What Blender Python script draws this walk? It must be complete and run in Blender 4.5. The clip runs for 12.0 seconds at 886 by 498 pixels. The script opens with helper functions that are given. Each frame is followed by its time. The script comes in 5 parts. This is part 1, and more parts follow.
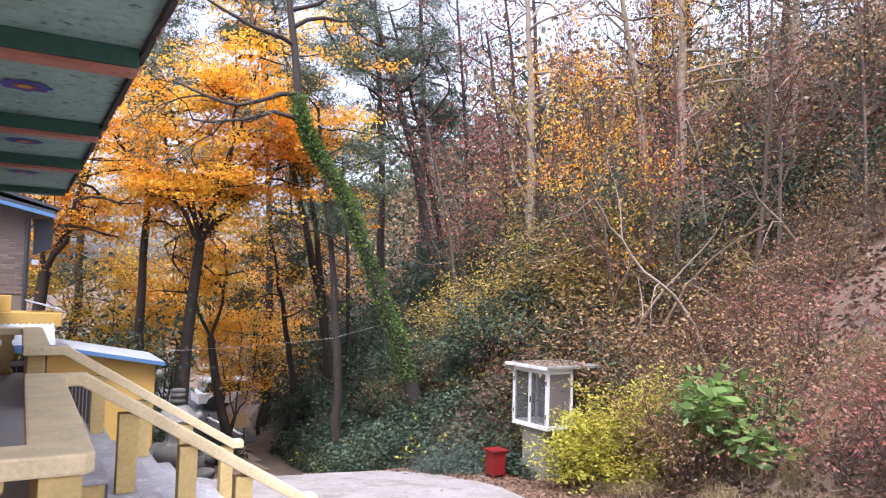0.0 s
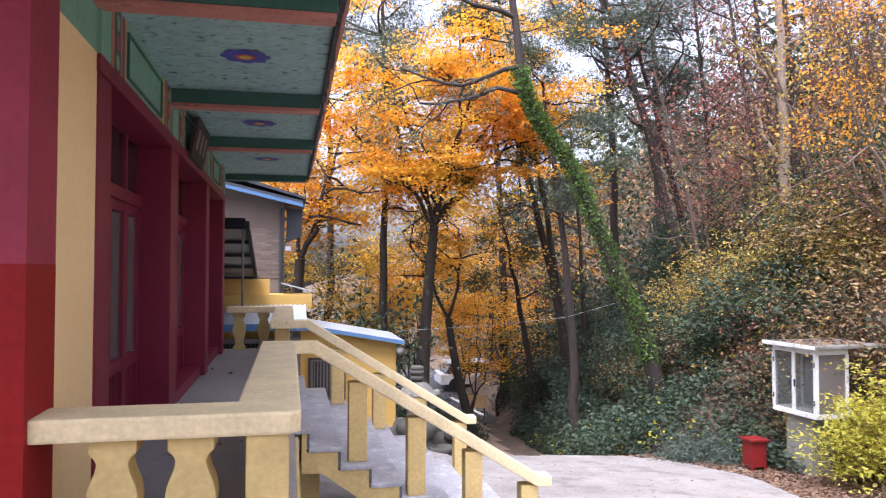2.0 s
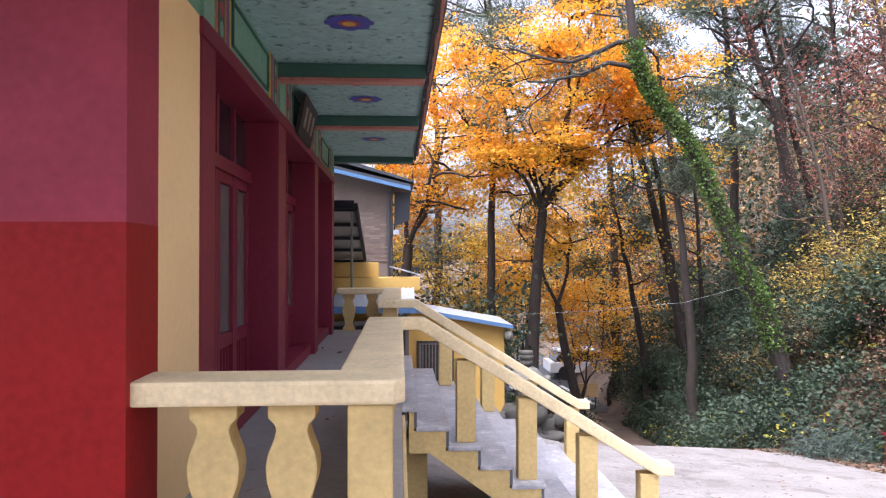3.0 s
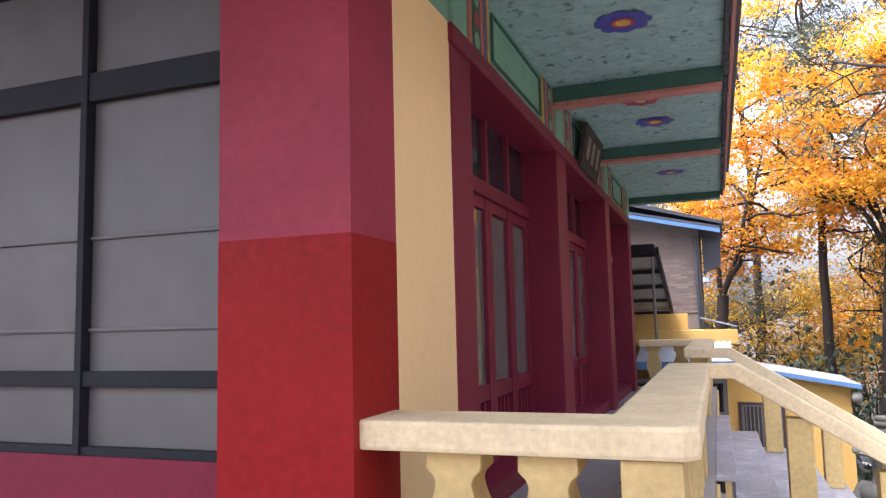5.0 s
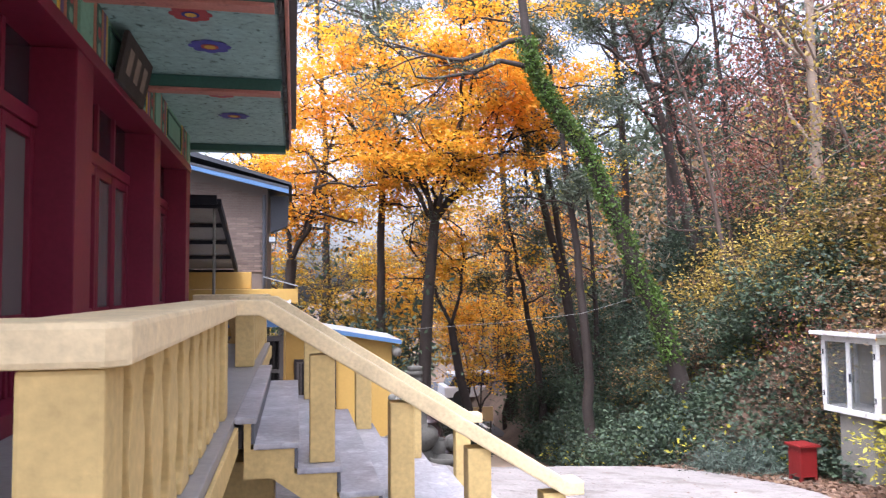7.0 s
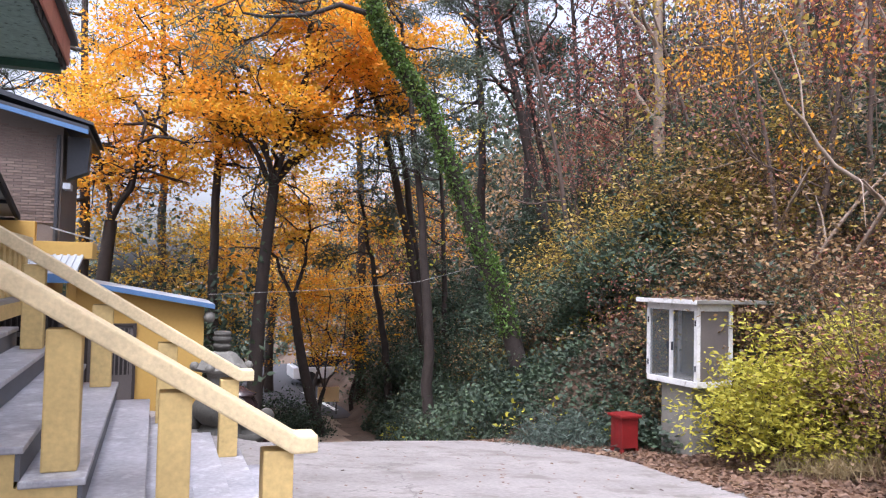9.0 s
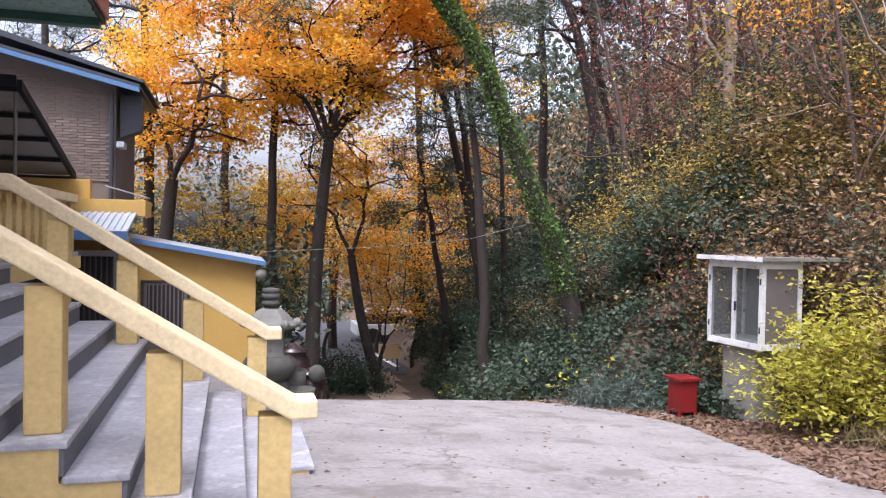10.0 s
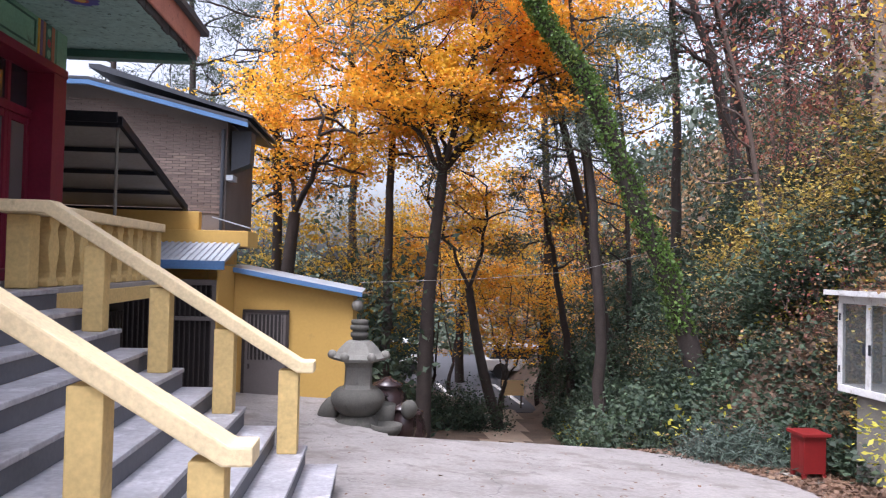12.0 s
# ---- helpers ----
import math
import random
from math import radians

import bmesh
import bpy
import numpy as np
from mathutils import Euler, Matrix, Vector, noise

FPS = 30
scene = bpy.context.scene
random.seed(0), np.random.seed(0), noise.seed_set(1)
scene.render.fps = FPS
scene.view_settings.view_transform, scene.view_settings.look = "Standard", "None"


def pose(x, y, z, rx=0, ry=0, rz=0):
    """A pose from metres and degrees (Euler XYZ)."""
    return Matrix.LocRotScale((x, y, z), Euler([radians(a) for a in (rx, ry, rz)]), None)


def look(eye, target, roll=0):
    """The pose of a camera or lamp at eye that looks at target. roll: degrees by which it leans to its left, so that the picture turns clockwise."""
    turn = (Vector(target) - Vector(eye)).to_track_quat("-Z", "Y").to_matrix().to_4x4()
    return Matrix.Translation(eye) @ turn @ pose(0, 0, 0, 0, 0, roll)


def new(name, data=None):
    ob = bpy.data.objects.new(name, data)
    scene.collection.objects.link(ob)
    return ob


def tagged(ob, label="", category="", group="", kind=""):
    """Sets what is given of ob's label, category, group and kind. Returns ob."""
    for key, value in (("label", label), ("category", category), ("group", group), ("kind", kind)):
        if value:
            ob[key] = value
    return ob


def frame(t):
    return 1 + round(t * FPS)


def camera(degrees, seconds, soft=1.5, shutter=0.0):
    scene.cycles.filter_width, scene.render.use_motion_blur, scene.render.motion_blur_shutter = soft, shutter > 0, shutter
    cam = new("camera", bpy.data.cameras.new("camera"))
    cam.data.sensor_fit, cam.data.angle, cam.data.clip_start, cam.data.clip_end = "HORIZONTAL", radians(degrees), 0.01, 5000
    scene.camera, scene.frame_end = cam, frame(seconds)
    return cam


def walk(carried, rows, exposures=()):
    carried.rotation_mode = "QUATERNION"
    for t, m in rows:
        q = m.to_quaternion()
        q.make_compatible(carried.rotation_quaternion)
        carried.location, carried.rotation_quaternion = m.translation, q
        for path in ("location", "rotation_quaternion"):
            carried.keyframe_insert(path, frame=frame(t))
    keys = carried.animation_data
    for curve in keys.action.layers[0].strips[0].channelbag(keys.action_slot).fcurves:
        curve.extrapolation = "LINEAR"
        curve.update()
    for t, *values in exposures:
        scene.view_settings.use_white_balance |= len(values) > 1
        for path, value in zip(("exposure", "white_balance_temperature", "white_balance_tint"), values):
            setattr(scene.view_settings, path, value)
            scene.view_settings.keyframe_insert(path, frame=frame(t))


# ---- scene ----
cam = camera(62.1, 12.0, soft=1.2, shutter=0.15)
PATH = [
    (0, (-0.199, 0.395, 3.476), (0.793, 2.129, 3.581), 1.7),
    (0.5, (-0.124, 0.523, 3.425), (0.907, 2.233, 3.538), 2.7),
    (1, (-0.058, 0.665, 3.38), (0.834, 2.453, 3.462), 2.2),
    (1.5, (0.045, 0.799, 3.327), (0.669, 2.698, 3.393), 0.7),
    (2, (0.094, 0.923, 3.278), (0.5, 2.881, 3.335), 0.1),
    (2.5, (0.096, 1.097, 3.222), (0.352, 3.081, 3.256), 0.1),
    (2.7, (0.108, 1.131, 3.195), (0.303, 3.121, 3.219), -0.0),
    (4.3, (0.199, 1.718, 3.031), (-0.085, 3.696, 3.12), 0.2),
    (4.5, (0.227, 1.78, 3.011), (-0.178, 3.736, 3.12), -0.1),
    (5, (0.209, 1.9, 2.987), (-0.479, 3.767, 3.19), -1.4),
    (5.5, (0.194, 2.04, 2.965), (-0.431, 3.913, 3.278), -0.9),
    (6, (0.321, 2.169, 2.9), (0.027, 4.123, 3.204), -0.8),
    (6.5, (0.425, 2.252, 2.839), (0.51, 4.238, 3.057), -0.7),
    (7, (0.486, 2.471, 2.743), (0.881, 4.429, 2.85), -0.4),
    (7.5, (0.576, 2.573, 2.651), (1.136, 4.492, 2.723), 0.1),
    (7.7, (0.663, 2.601, 2.571), (1.286, 4.5, 2.647), 0.1),
    (9.3, (1.637, 3.43, 2.295), (2.363, 5.293, 2.366), 1.3),
    (9.5, (1.66, 3.485, 2.296), (2.329, 5.37, 2.337), 1.3),
    (10, (1.952, 3.55, 2.282), (2.503, 5.472, 2.242), 1.1),
    (10.5, (2.222, 3.561, 2.286), (2.715, 5.497, 2.188), 1.4),
    (11, (2.464, 3.654, 2.286), (2.93, 5.598, 2.22), 2.2),
    (11.5, (2.714, 3.748, 2.282), (3.028, 5.724, 2.284), 2.3),
    (12, (2.892, 3.939, 2.253), (3.049, 5.932, 2.297), 1.4),
]
walk(cam, [(t, look(eye, target, roll)) for t, eye, target, roll in PATH],
     exposures=[(a, e, 5850, 20) for a, e in ((0, 1.65), (2.5, 1.7), (4.5, 2.05), (5, 2.05), (5.5, 2.35), (6, 2.3), (6.5, 2.05), (7.5, 1.65), (9.5, 1.38), (12, 1.38))])

# ---- world, sun, exposure ----
world = bpy.data.worlds.new("sky")
scene.world = world
world.use_nodes = True
wn, wl = world.node_tree.nodes, world.node_tree.links
sky = wn.new("ShaderNodeTexSky")
sky.sky_type, sky.sun_disc = "NISHITA", False
sky.sun_elevation, sky.sun_rotation = radians(63), radians(217)
sky.air_density, sky.dust_density, sky.ozone_density = 1.0, 6.0, 1.0
pale = wn.new("ShaderNodeHueSaturation")
pale.inputs["Saturation"].default_value = 0.32
wl.new(sky.outputs[0], pale.inputs["Color"])
wl.new(pale.outputs[0], wn["Background"].inputs[0])
wn["Background"].inputs[1].default_value = 0.15
sun_data = bpy.data.lights.new("sun", "SUN")
sun_data.energy, sun_data.angle, sun_data.color = 1.1, radians(20), (1, 0.97, 0.93)
sun = new("sun", sun_data)
sun.matrix_world = look((-3, -4, 10), (0, 0, 0))

# ---- materials ----


def mat(name, base, rough=0.7, metal=0.0, vary=0.15, size=3.0, fine=40.0, bump=0.15, dirt=None, dirt_at=0.6, random_tone=0.0, spec=0.5):
    """A surface with variation at two scales, an optional stain colour and fine relief."""
    m = bpy.data.materials.new(name)
    m.use_nodes = True
    n, l = m.node_tree.nodes, m.node_tree.links
    b = n["Principled BSDF"]
    tc = n.new("ShaderNodeTexCoord")
    big = n.new("ShaderNodeTexNoise")
    big.inputs["Scale"].default_value, big.inputs["Detail"].default_value = size, 6
    small = n.new("ShaderNodeTexNoise")
    small.inputs["Scale"].default_value, small.inputs["Detail"].default_value = fine, 5
    l.new(tc.outputs["Object"], big.inputs["Vector"])
    l.new(tc.outputs["Object"], small.inputs["Vector"])
    ramp = n.new("ShaderNodeMapRange")
    ramp.inputs[1].default_value, ramp.inputs[2].default_value = 0.25, 0.75
    ramp.inputs[3].default_value, ramp.inputs[4].default_value = 1 - vary, 1 + vary
    mix = n.new("ShaderNodeMath")
    mix.operation = "ADD"
    half = n.new("ShaderNodeMath")
    half.operation, half.inputs[1].default_value = "MULTIPLY", 0.5
    l.new(small.outputs[0], half.inputs[0])
    h2 = n.new("ShaderNodeMath")
    h2.operation, h2.inputs[1].default_value = "MULTIPLY", 0.5
    l.new(big.outputs[0], h2.inputs[0])
    l.new(half.outputs[0], mix.inputs[0])
    l.new(h2.outputs[0], mix.inputs[1])
    l.new(mix.outputs[0], ramp.inputs[0])
    tone = n.new("ShaderNodeVectorMath")
    tone.operation = "SCALE"
    tone.inputs[0].default_value = base
    l.new(ramp.outputs[0], tone.inputs["Scale"])
    out = tone.outputs[0]
    if random_tone:
        info = n.new("ShaderNodeObjectInfo")
        r2 = n.new("ShaderNodeMapRange")
        r2.inputs[3].default_value, r2.inputs[4].default_value = 1 - random_tone, 1 + random_tone
        l.new(info.outputs["Random"], r2.inputs[0])
        t2 = n.new("ShaderNodeVectorMath")
        t2.operation = "SCALE"
        l.new(out, t2.inputs[0])
        l.new(r2.outputs[0], t2.inputs["Scale"])
        out = t2.outputs[0]
    if dirt:
        st = n.new("ShaderNodeTexNoise")
        st.inputs["Scale"].default_value, st.inputs["Detail"].default_value, st.inputs["Roughness"].default_value = size * 1.7, 8, 0.65
        l.new(tc.outputs["Object"], st.inputs["Vector"])
        k = n.new("ShaderNodeMapRange")
        k.inputs[1].default_value, k.inputs[2].default_value = dirt_at, dirt_at + 0.12
        l.new(st.outputs[0], k.inputs[0])
        mx = n.new("ShaderNodeMix")
        mx.data_type = "RGBA"
        mx.inputs["B"].default_value = (*dirt, 1)
        l.new(k.outputs[0], mx.inputs["Factor"])
        l.new(out, mx.inputs["A"])
        out = mx.outputs["Result"]
    l.new(out, b.inputs["Base Color"])
    b.inputs["Roughness"].default_value, b.inputs["Metallic"].default_value = rough, metal
    b.inputs["Specular IOR Level"].default_value = spec
    if bump:
        bp = n.new("ShaderNodeBump")
        bp.inputs["Strength"].default_value, bp.inputs["Distance"].default_value = bump, 0.01
        l.new(mix.outputs[0], bp.inputs["Height"])
        l.new(bp.outputs[0], b.inputs["Normal"])
    return m


def leaf_mat(name, tones, through_light=0.35, rough=0.6, own_tone=0.3):
    """Leaves: patches of the given tones with some spread from leaf to leaf and from plant to plant; some light passes through."""
    m = bpy.data.materials.new(name)
    m.use_nodes = True
    n, l = m.node_tree.nodes, m.node_tree.links
    b = n["Principled BSDF"]
    geo = n.new("ShaderNodeNewGeometry")
    ramp = n.new("ShaderNodeValToRGB")
    ramp.color_ramp.elements[0].color = (*tones[0], 1)
    ramp.color_ramp.elements[1].color = (*tones[-1], 1)
    for i, t in enumerate(tones[1:-1]):
        e = ramp.color_ramp.elements.new((i + 1) / (len(tones) - 1))
        e.color = (*t, 1)
    info = n.new("ShaderNodeObjectInfo")
    place = n.new("ShaderNodeTexCoord")
    patch = n.new("ShaderNodeTexNoise")
    patch.inputs["Scale"].default_value, patch.inputs["Detail"].default_value = 1.4, 2
    l.new(place.outputs["Object"], patch.inputs["Vector"])
    pick = n.new("ShaderNodeMath")
    pick.operation = "MULTIPLY_ADD"
    pick.inputs[1].default_value = 0.4
    l.new(geo.outputs["Random Per Island"], pick.inputs[0])
    spread = n.new("ShaderNodeMapRange")
    spread.inputs[1].default_value, spread.inputs[2].default_value, spread.inputs[3].default_value, spread.inputs[4].default_value = 0.3, 0.7, 0.0, 0.6
    l.new(patch.outputs[0], spread.inputs[0])
    l.new(spread.outputs[0], pick.inputs[2])
    l.new(pick.outputs[0], ramp.inputs[0])
    own = n.new("ShaderNodeMapRange")
    own.inputs[3].default_value, own.inputs[4].default_value = 1 - own_tone, 1 + own_tone
    l.new(info.outputs["Random"], own.inputs[0])
    tint = n.new("ShaderNodeVectorMath")
    tint.operation = "SCALE"
    l.new(ramp.outputs[0], tint.inputs[0])
    l.new(own.outputs[0], tint.inputs["Scale"])
    l.new(tint.outputs[0], b.inputs["Base Color"])
    b.inputs["Roughness"].default_value = rough
    tr = n.new("ShaderNodeBsdfTranslucent")
    l.new(tint.outputs[0], tr.inputs[0])
    mx = n.new("ShaderNodeMixShader")
    mx.inputs[0].default_value = through_light
    l.new(b.outputs[0], mx.inputs[1])
    l.new(tr.outputs[0], mx.inputs[2])
    l.new(mx.outputs[0], n["Material Output"].inputs[0])
    return m


def glass_mat(name, tint, rough=0.05, clear=0.5):
    m = bpy.data.materials.new(name)
    m.use_nodes = True
    n, l = m.node_tree.nodes, m.node_tree.links
    b = n["Principled BSDF"]
    b.inputs["Base Color"].default_value = (*tint, 1)
    b.inputs["Roughness"].default_value = rough
    b.inputs["Specular IOR Level"].default_value = 0.7
    if clear:
        tp = n.new("ShaderNodeBsdfTransparent")
        mx = n.new("ShaderNodeMixShader")
        mx.inputs[0].default_value = clear
        l.new(b.outputs[0], mx.inputs[1])
        l.new(tp.outputs[0], mx.inputs[2])
        l.new(mx.outputs[0], n["Material Output"].inputs[0])
    return m


# same yellow twice: darker for shaded sides, paler for rails catching the light
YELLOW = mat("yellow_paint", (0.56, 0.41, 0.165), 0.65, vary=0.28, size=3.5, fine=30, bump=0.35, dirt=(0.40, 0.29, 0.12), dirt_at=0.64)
YELLOW_TOP = mat("yellow_paint_lit_top", (0.70, 0.57, 0.34), 0.65, vary=0.25, size=5, fine=45, bump=0.4, dirt=(0.50, 0.40, 0.22), dirt_at=0.64)
CREAM = mat("cream_plaster", (0.85, 0.61, 0.30), 0.7, vary=0.07, size=1.5, fine=25, bump=0.1)
MAROON = mat("maroon_paint", (0.17, 0.014, 0.036), 0.5, vary=0.22, size=2, fine=30, bump=0.15, spec=0.3)
MAROON_LIGHT = mat("faded_maroon_paint", (0.29, 0.036, 0.062), 0.5, vary=0.22, size=2.5, fine=22, bump=0.12, spec=0.2)
RED = mat("red_paint", (0.26, 0.013, 0.013), 0.5, vary=0.28, size=1.6, fine=25, bump=0.12, spec=0.14)
DARKFRAME = mat("dark_steel", (0.018, 0.02, 0.026), 0.6, vary=0.3, size=4, fine=40, bump=0.15, spec=0.2)
GREYPANE = mat("dusty_frosted_pane", (0.11, 0.108, 0.106), 0.45, vary=0.2, size=1.6, fine=6, bump=0.03)
GREEN = mat("green_paint", (0.18, 0.36, 0.26), 0.6, vary=0.22, size=3, fine=30, bump=0.15, dirt=(0.07, 0.13, 0.10), dirt_at=0.62)
TEAL = mat("dark_green_paint", (0.035, 0.11, 0.085), 0.6, vary=0.25, size=3, fine=30, bump=0.15)
SOFFIT = mat("flaking_green_paint", (0.26, 0.41, 0.39), 0.7, vary=0.3, size=7.5, fine=18, bump=0.3, dirt=(0.03, 0.075, 0.06), dirt_at=0.56)
PINK = mat("faded_pink_paint", (0.42, 0.17, 0.13), 0.6, vary=0.25, size=5, fine=40, bump=0.15, dirt=(0.12, 0.06, 0.05), dirt_at=0.6)
BLUE = mat("blue_paint", (0.05, 0.055, 0.30), 0.6, vary=0.3, size=8, fine=60, bump=0.1)
FLOWER_RED = mat("red_ornament_paint", (0.35, 0.05, 0.06), 0.6, vary=0.3, size=8, fine=60, bump=0.1)
FLOWER_GOLD = mat("gold_ornament_paint", (0.60, 0.38, 0.05), 0.6, vary=0.3, size=8, fine=60, bump=0.1)
PURPLE = mat("violet_paint", (0.14, 0.09, 0.22), 0.6, vary=0.3, size=8, fine=60, bump=0.1)
ORANGE_PAINT = mat("orange_paint", (0.38, 0.15, 0.09), 0.6, vary=0.3, size=8, fine=60, bump=0.1)
RAGGED = mat("weathered_eave_edge", (0.05, 0.05, 0.05), 0.9, vary=0.5, size=4, fine=25, bump=0.5)
# the pale stain patches paint the treads' bluish sheen into the colour
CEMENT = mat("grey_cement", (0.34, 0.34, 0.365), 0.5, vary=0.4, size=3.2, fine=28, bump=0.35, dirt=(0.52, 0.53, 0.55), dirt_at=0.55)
# risers get a much darker grey than the treads
RISER = mat("dark_grey_riser", (0.10, 0.105, 0.12), 0.6, vary=0.2, size=3, fine=30, bump=0.2)
PORCHFLOOR = mat("porch_cement", (0.26, 0.255, 0.25), 0.5, vary=0.25, size=1.6, fine=25, bump=0.2)
DOORGLASS = glass_mat("door_glass", (0.13, 0.135, 0.13), 0.04, 0.0)
DOORGLASS.node_tree.nodes["Principled BSDF"].inputs["IOR"].default_value = 1.9
DARKGLASS = glass_mat("transom_glass", (0.02, 0.025, 0.035), 0.08, 0.0)
CLEAR = glass_mat("cabinet_glass", (0.10, 0.11, 0.11), 0.05, 0.6)
WHITE = mat("white_frame_paint", (0.56, 0.56, 0.55), 0.55, vary=0.25, size=6, fine=40, bump=0.2, dirt=(0.27, 0.25, 0.22), dirt_at=0.58)
REDBOX = mat("red_box_paint", (0.17, 0.010, 0.010), 0.45, vary=0.2, size=6, fine=40, bump=0.1)
STONE = mat("weathered_granite", (0.075, 0.072, 0.062), 0.9, vary=0.35, size=5, fine=45, bump=0.5, dirt=(0.06, 0.06, 0.05), dirt_at=0.56)
STONE_PALE = mat("pale_granite", (0.17, 0.165, 0.145), 0.9, vary=0.3, size=5, fine=45, bump=0.5, dirt=(0.12, 0.12, 0.10), dirt_at=0.6)
JAR = mat("brown_glazed_clay", (0.030, 0.018, 0.018), 0.25, vary=0.3, size=5, fine=20, bump=0.05)
BARS = mat("rusty_bars", (0.03, 0.022, 0.02), 0.6, vary=0.3, size=8, fine=50, bump=0.15)
# near-black base colour carries the shade of recesses and interiors
SHADE_BLACK = mat("painted_shade_black", (0.02, 0.017, 0.017), 0.9, vary=0.3, size=2, fine=20, bump=0.1)
HUTYELLOW = mat("hut_yellow_paint", (0.48, 0.30, 0.075), 0.7, vary=0.1, size=1.6, fine=20, bump=0.12, dirt=(0.34, 0.22, 0.07), dirt_at=0.62)
DOORGREY = mat("grey_steel_door", (0.12, 0.105, 0.10), 0.5, vary=0.15, size=4, fine=40, bump=0.1)
BLUESHEET = mat("blue_roof_edge", (0.075, 0.16, 0.31), 0.45, vary=0.2, size=3, fine=30, bump=0.1)
ROOFSHEET = mat("dark_roof_sheet", (0.035, 0.04, 0.05), 0.5, vary=0.25, size=3, fine=30, bump=0.15)
GREYSHEET = mat("grey_corrugated_sheet", (0.30, 0.33, 0.36), 0.45, vary=0.25, size=2, fine=25, bump=0.15)
AWNING = mat("translucent_awning_sheet", (0.30, 0.29, 0.27), 0.6, vary=0.2, size=1.5, fine=20, bump=0.1)
BRICK = mat("grey_brown_brick", (0.155, 0.118, 0.102), 0.85, vary=0.3, size=2, fine=40, bump=0.3, random_tone=0.3)
MORTAR = mat("brick_mortar", (0.13, 0.11, 0.10), 0.9, vary=0.2, size=2, fine=40, bump=0.2)
TILE = mat("roof_tile", (0.06, 0.06, 0.065), 0.7, vary=0.3, size=2, fine=30, bump=0.2)
BARK = mat("dark_bark", (0.035, 0.026, 0.022), 0.9, vary=0.45, size=6, fine=40, bump=0.8)
PINEBARK = mat("red_pine_bark", (0.06, 0.035, 0.03), 0.9, vary=0.45, size=5, fine=35, bump=0.8)
PALEBARK = mat("pale_bark", (0.22, 0.17, 0.13), 0.9, vary=0.4, size=5, fine=35, bump=0.6)
TWIG = mat("grey_brown_twigs", (0.085, 0.06, 0.048), 0.9, vary=0.3, size=5, fine=30, bump=0)
GROUND = mat("leaf_litter_soil", (0.12, 0.085, 0.06), 0.95, vary=0.5, size=1.3, fine=18, bump=0.8, dirt=(0.09, 0.06, 0.04), dirt_at=0.52)
YARD = mat("worn_concrete", (0.245, 0.226, 0.216), 0.8, vary=0.42, size=1.1, fine=22, bump=0.35, dirt=(0.165, 0.147, 0.135), dirt_at=0.51)
yn, yl = YARD.node_tree.nodes, YARD.node_tree.links
vo = yn.new("ShaderNodeTexVoronoi")
vo.feature = "DISTANCE_TO_EDGE"
vo.inputs["Scale"].default_value = 0.42
wob = yn.new("ShaderNodeTexNoise")
wob.inputs["Scale"].default_value, wob.inputs["Detail"].default_value = 1.6, 8
add = yn.new("ShaderNodeVectorMath")
add.operation = "MULTIPLY_ADD"
add.inputs[1].default_value = (1.1, 1.1, 1.1)
tcy = yn.new("ShaderNodeTexCoord")
yl.new(tcy.outputs["Object"], wob.inputs["Vector"])
yl.new(wob.outputs["Color"], add.inputs[0])
yl.new(tcy.outputs["Object"], add.inputs[2])
yl.new(add.outputs[0], vo.inputs["Vector"])
cr = yn.new("ShaderNodeMapRange")
cr.inputs[1].default_value, cr.inputs[2].default_value, cr.inputs[3].default_value, cr.inputs[4].default_value = 0.0015, 0.006, 0.6, 0.0
yl.new(vo.outputs["Distance"], cr.inputs[0])
cm = yn.new("ShaderNodeMix")
cm.data_type = "RGBA"
cm.inputs["B"].default_value = (0.09, 0.085, 0.08, 1)
old = yn["Principled BSDF"].inputs["Base Color"].links[0].from_socket
yl.new(old, cm.inputs["A"])
yl.new(cr.outputs[0], cm.inputs["Factor"])
yl.new(cm.outputs["Result"], yn["Principled BSDF"].inputs["Base Color"])
ASPHALT = mat("asphalt", (0.055, 0.055, 0.06), 0.85, vary=0.2, size=1, fine=60, bump=0.3)
PATHSOIL = mat("sandy_path", (0.30, 0.23, 0.17), 0.95, vary=0.25, size=1.5, fine=30, bump=0.4)
LINE = mat("road_paint", (0.75, 0.75, 0.72), 0.7, vary=0.1)
BLACK = mat("black_rubber", (0.02, 0.02, 0.02), 0.7, vary=0.1)
CARWHITE = mat("white_car_paint", (0.75, 0.75, 0.75), 0.25, vary=0.03, bump=0)
CARGREEN = mat("green_bus_paint", (0.05, 0.22, 0.06), 0.3, vary=0.05, bump=0)
CARYELLOW = mat("yellow_bus_paint", (0.65, 0.52, 0.15), 0.3, vary=0.05, bump=0)
CARGLASS = mat("car_glass", (0.03, 0.035, 0.04), 0.1, vary=0.05, bump=0)
WIRE = mat("wire", (0.25, 0.25, 0.24), 0.6, bump=0)
L_ORANGE = leaf_mat("orange_maple_leaves", [(0.74, 0.29, 0.02), (0.80, 0.36, 0.025), (0.83, 0.42, 0.03), (0.76, 0.31, 0.02)], 0.5, own_tone=0.05)
L_GOLD = leaf_mat("golden_maple_leaves", [(0.80, 0.45, 0.03), (0.86, 0.55, 0.05), (0.83, 0.50, 0.04), (0.86, 0.60, 0.07)], 0.5, own_tone=0.05)
L_YELLOW = leaf_mat("yellow_leaves", [(0.34, 0.24, 0.055), (0.46, 0.34, 0.065), (0.30, 0.23, 0.06), (0.40, 0.24, 0.05)], 0.4)
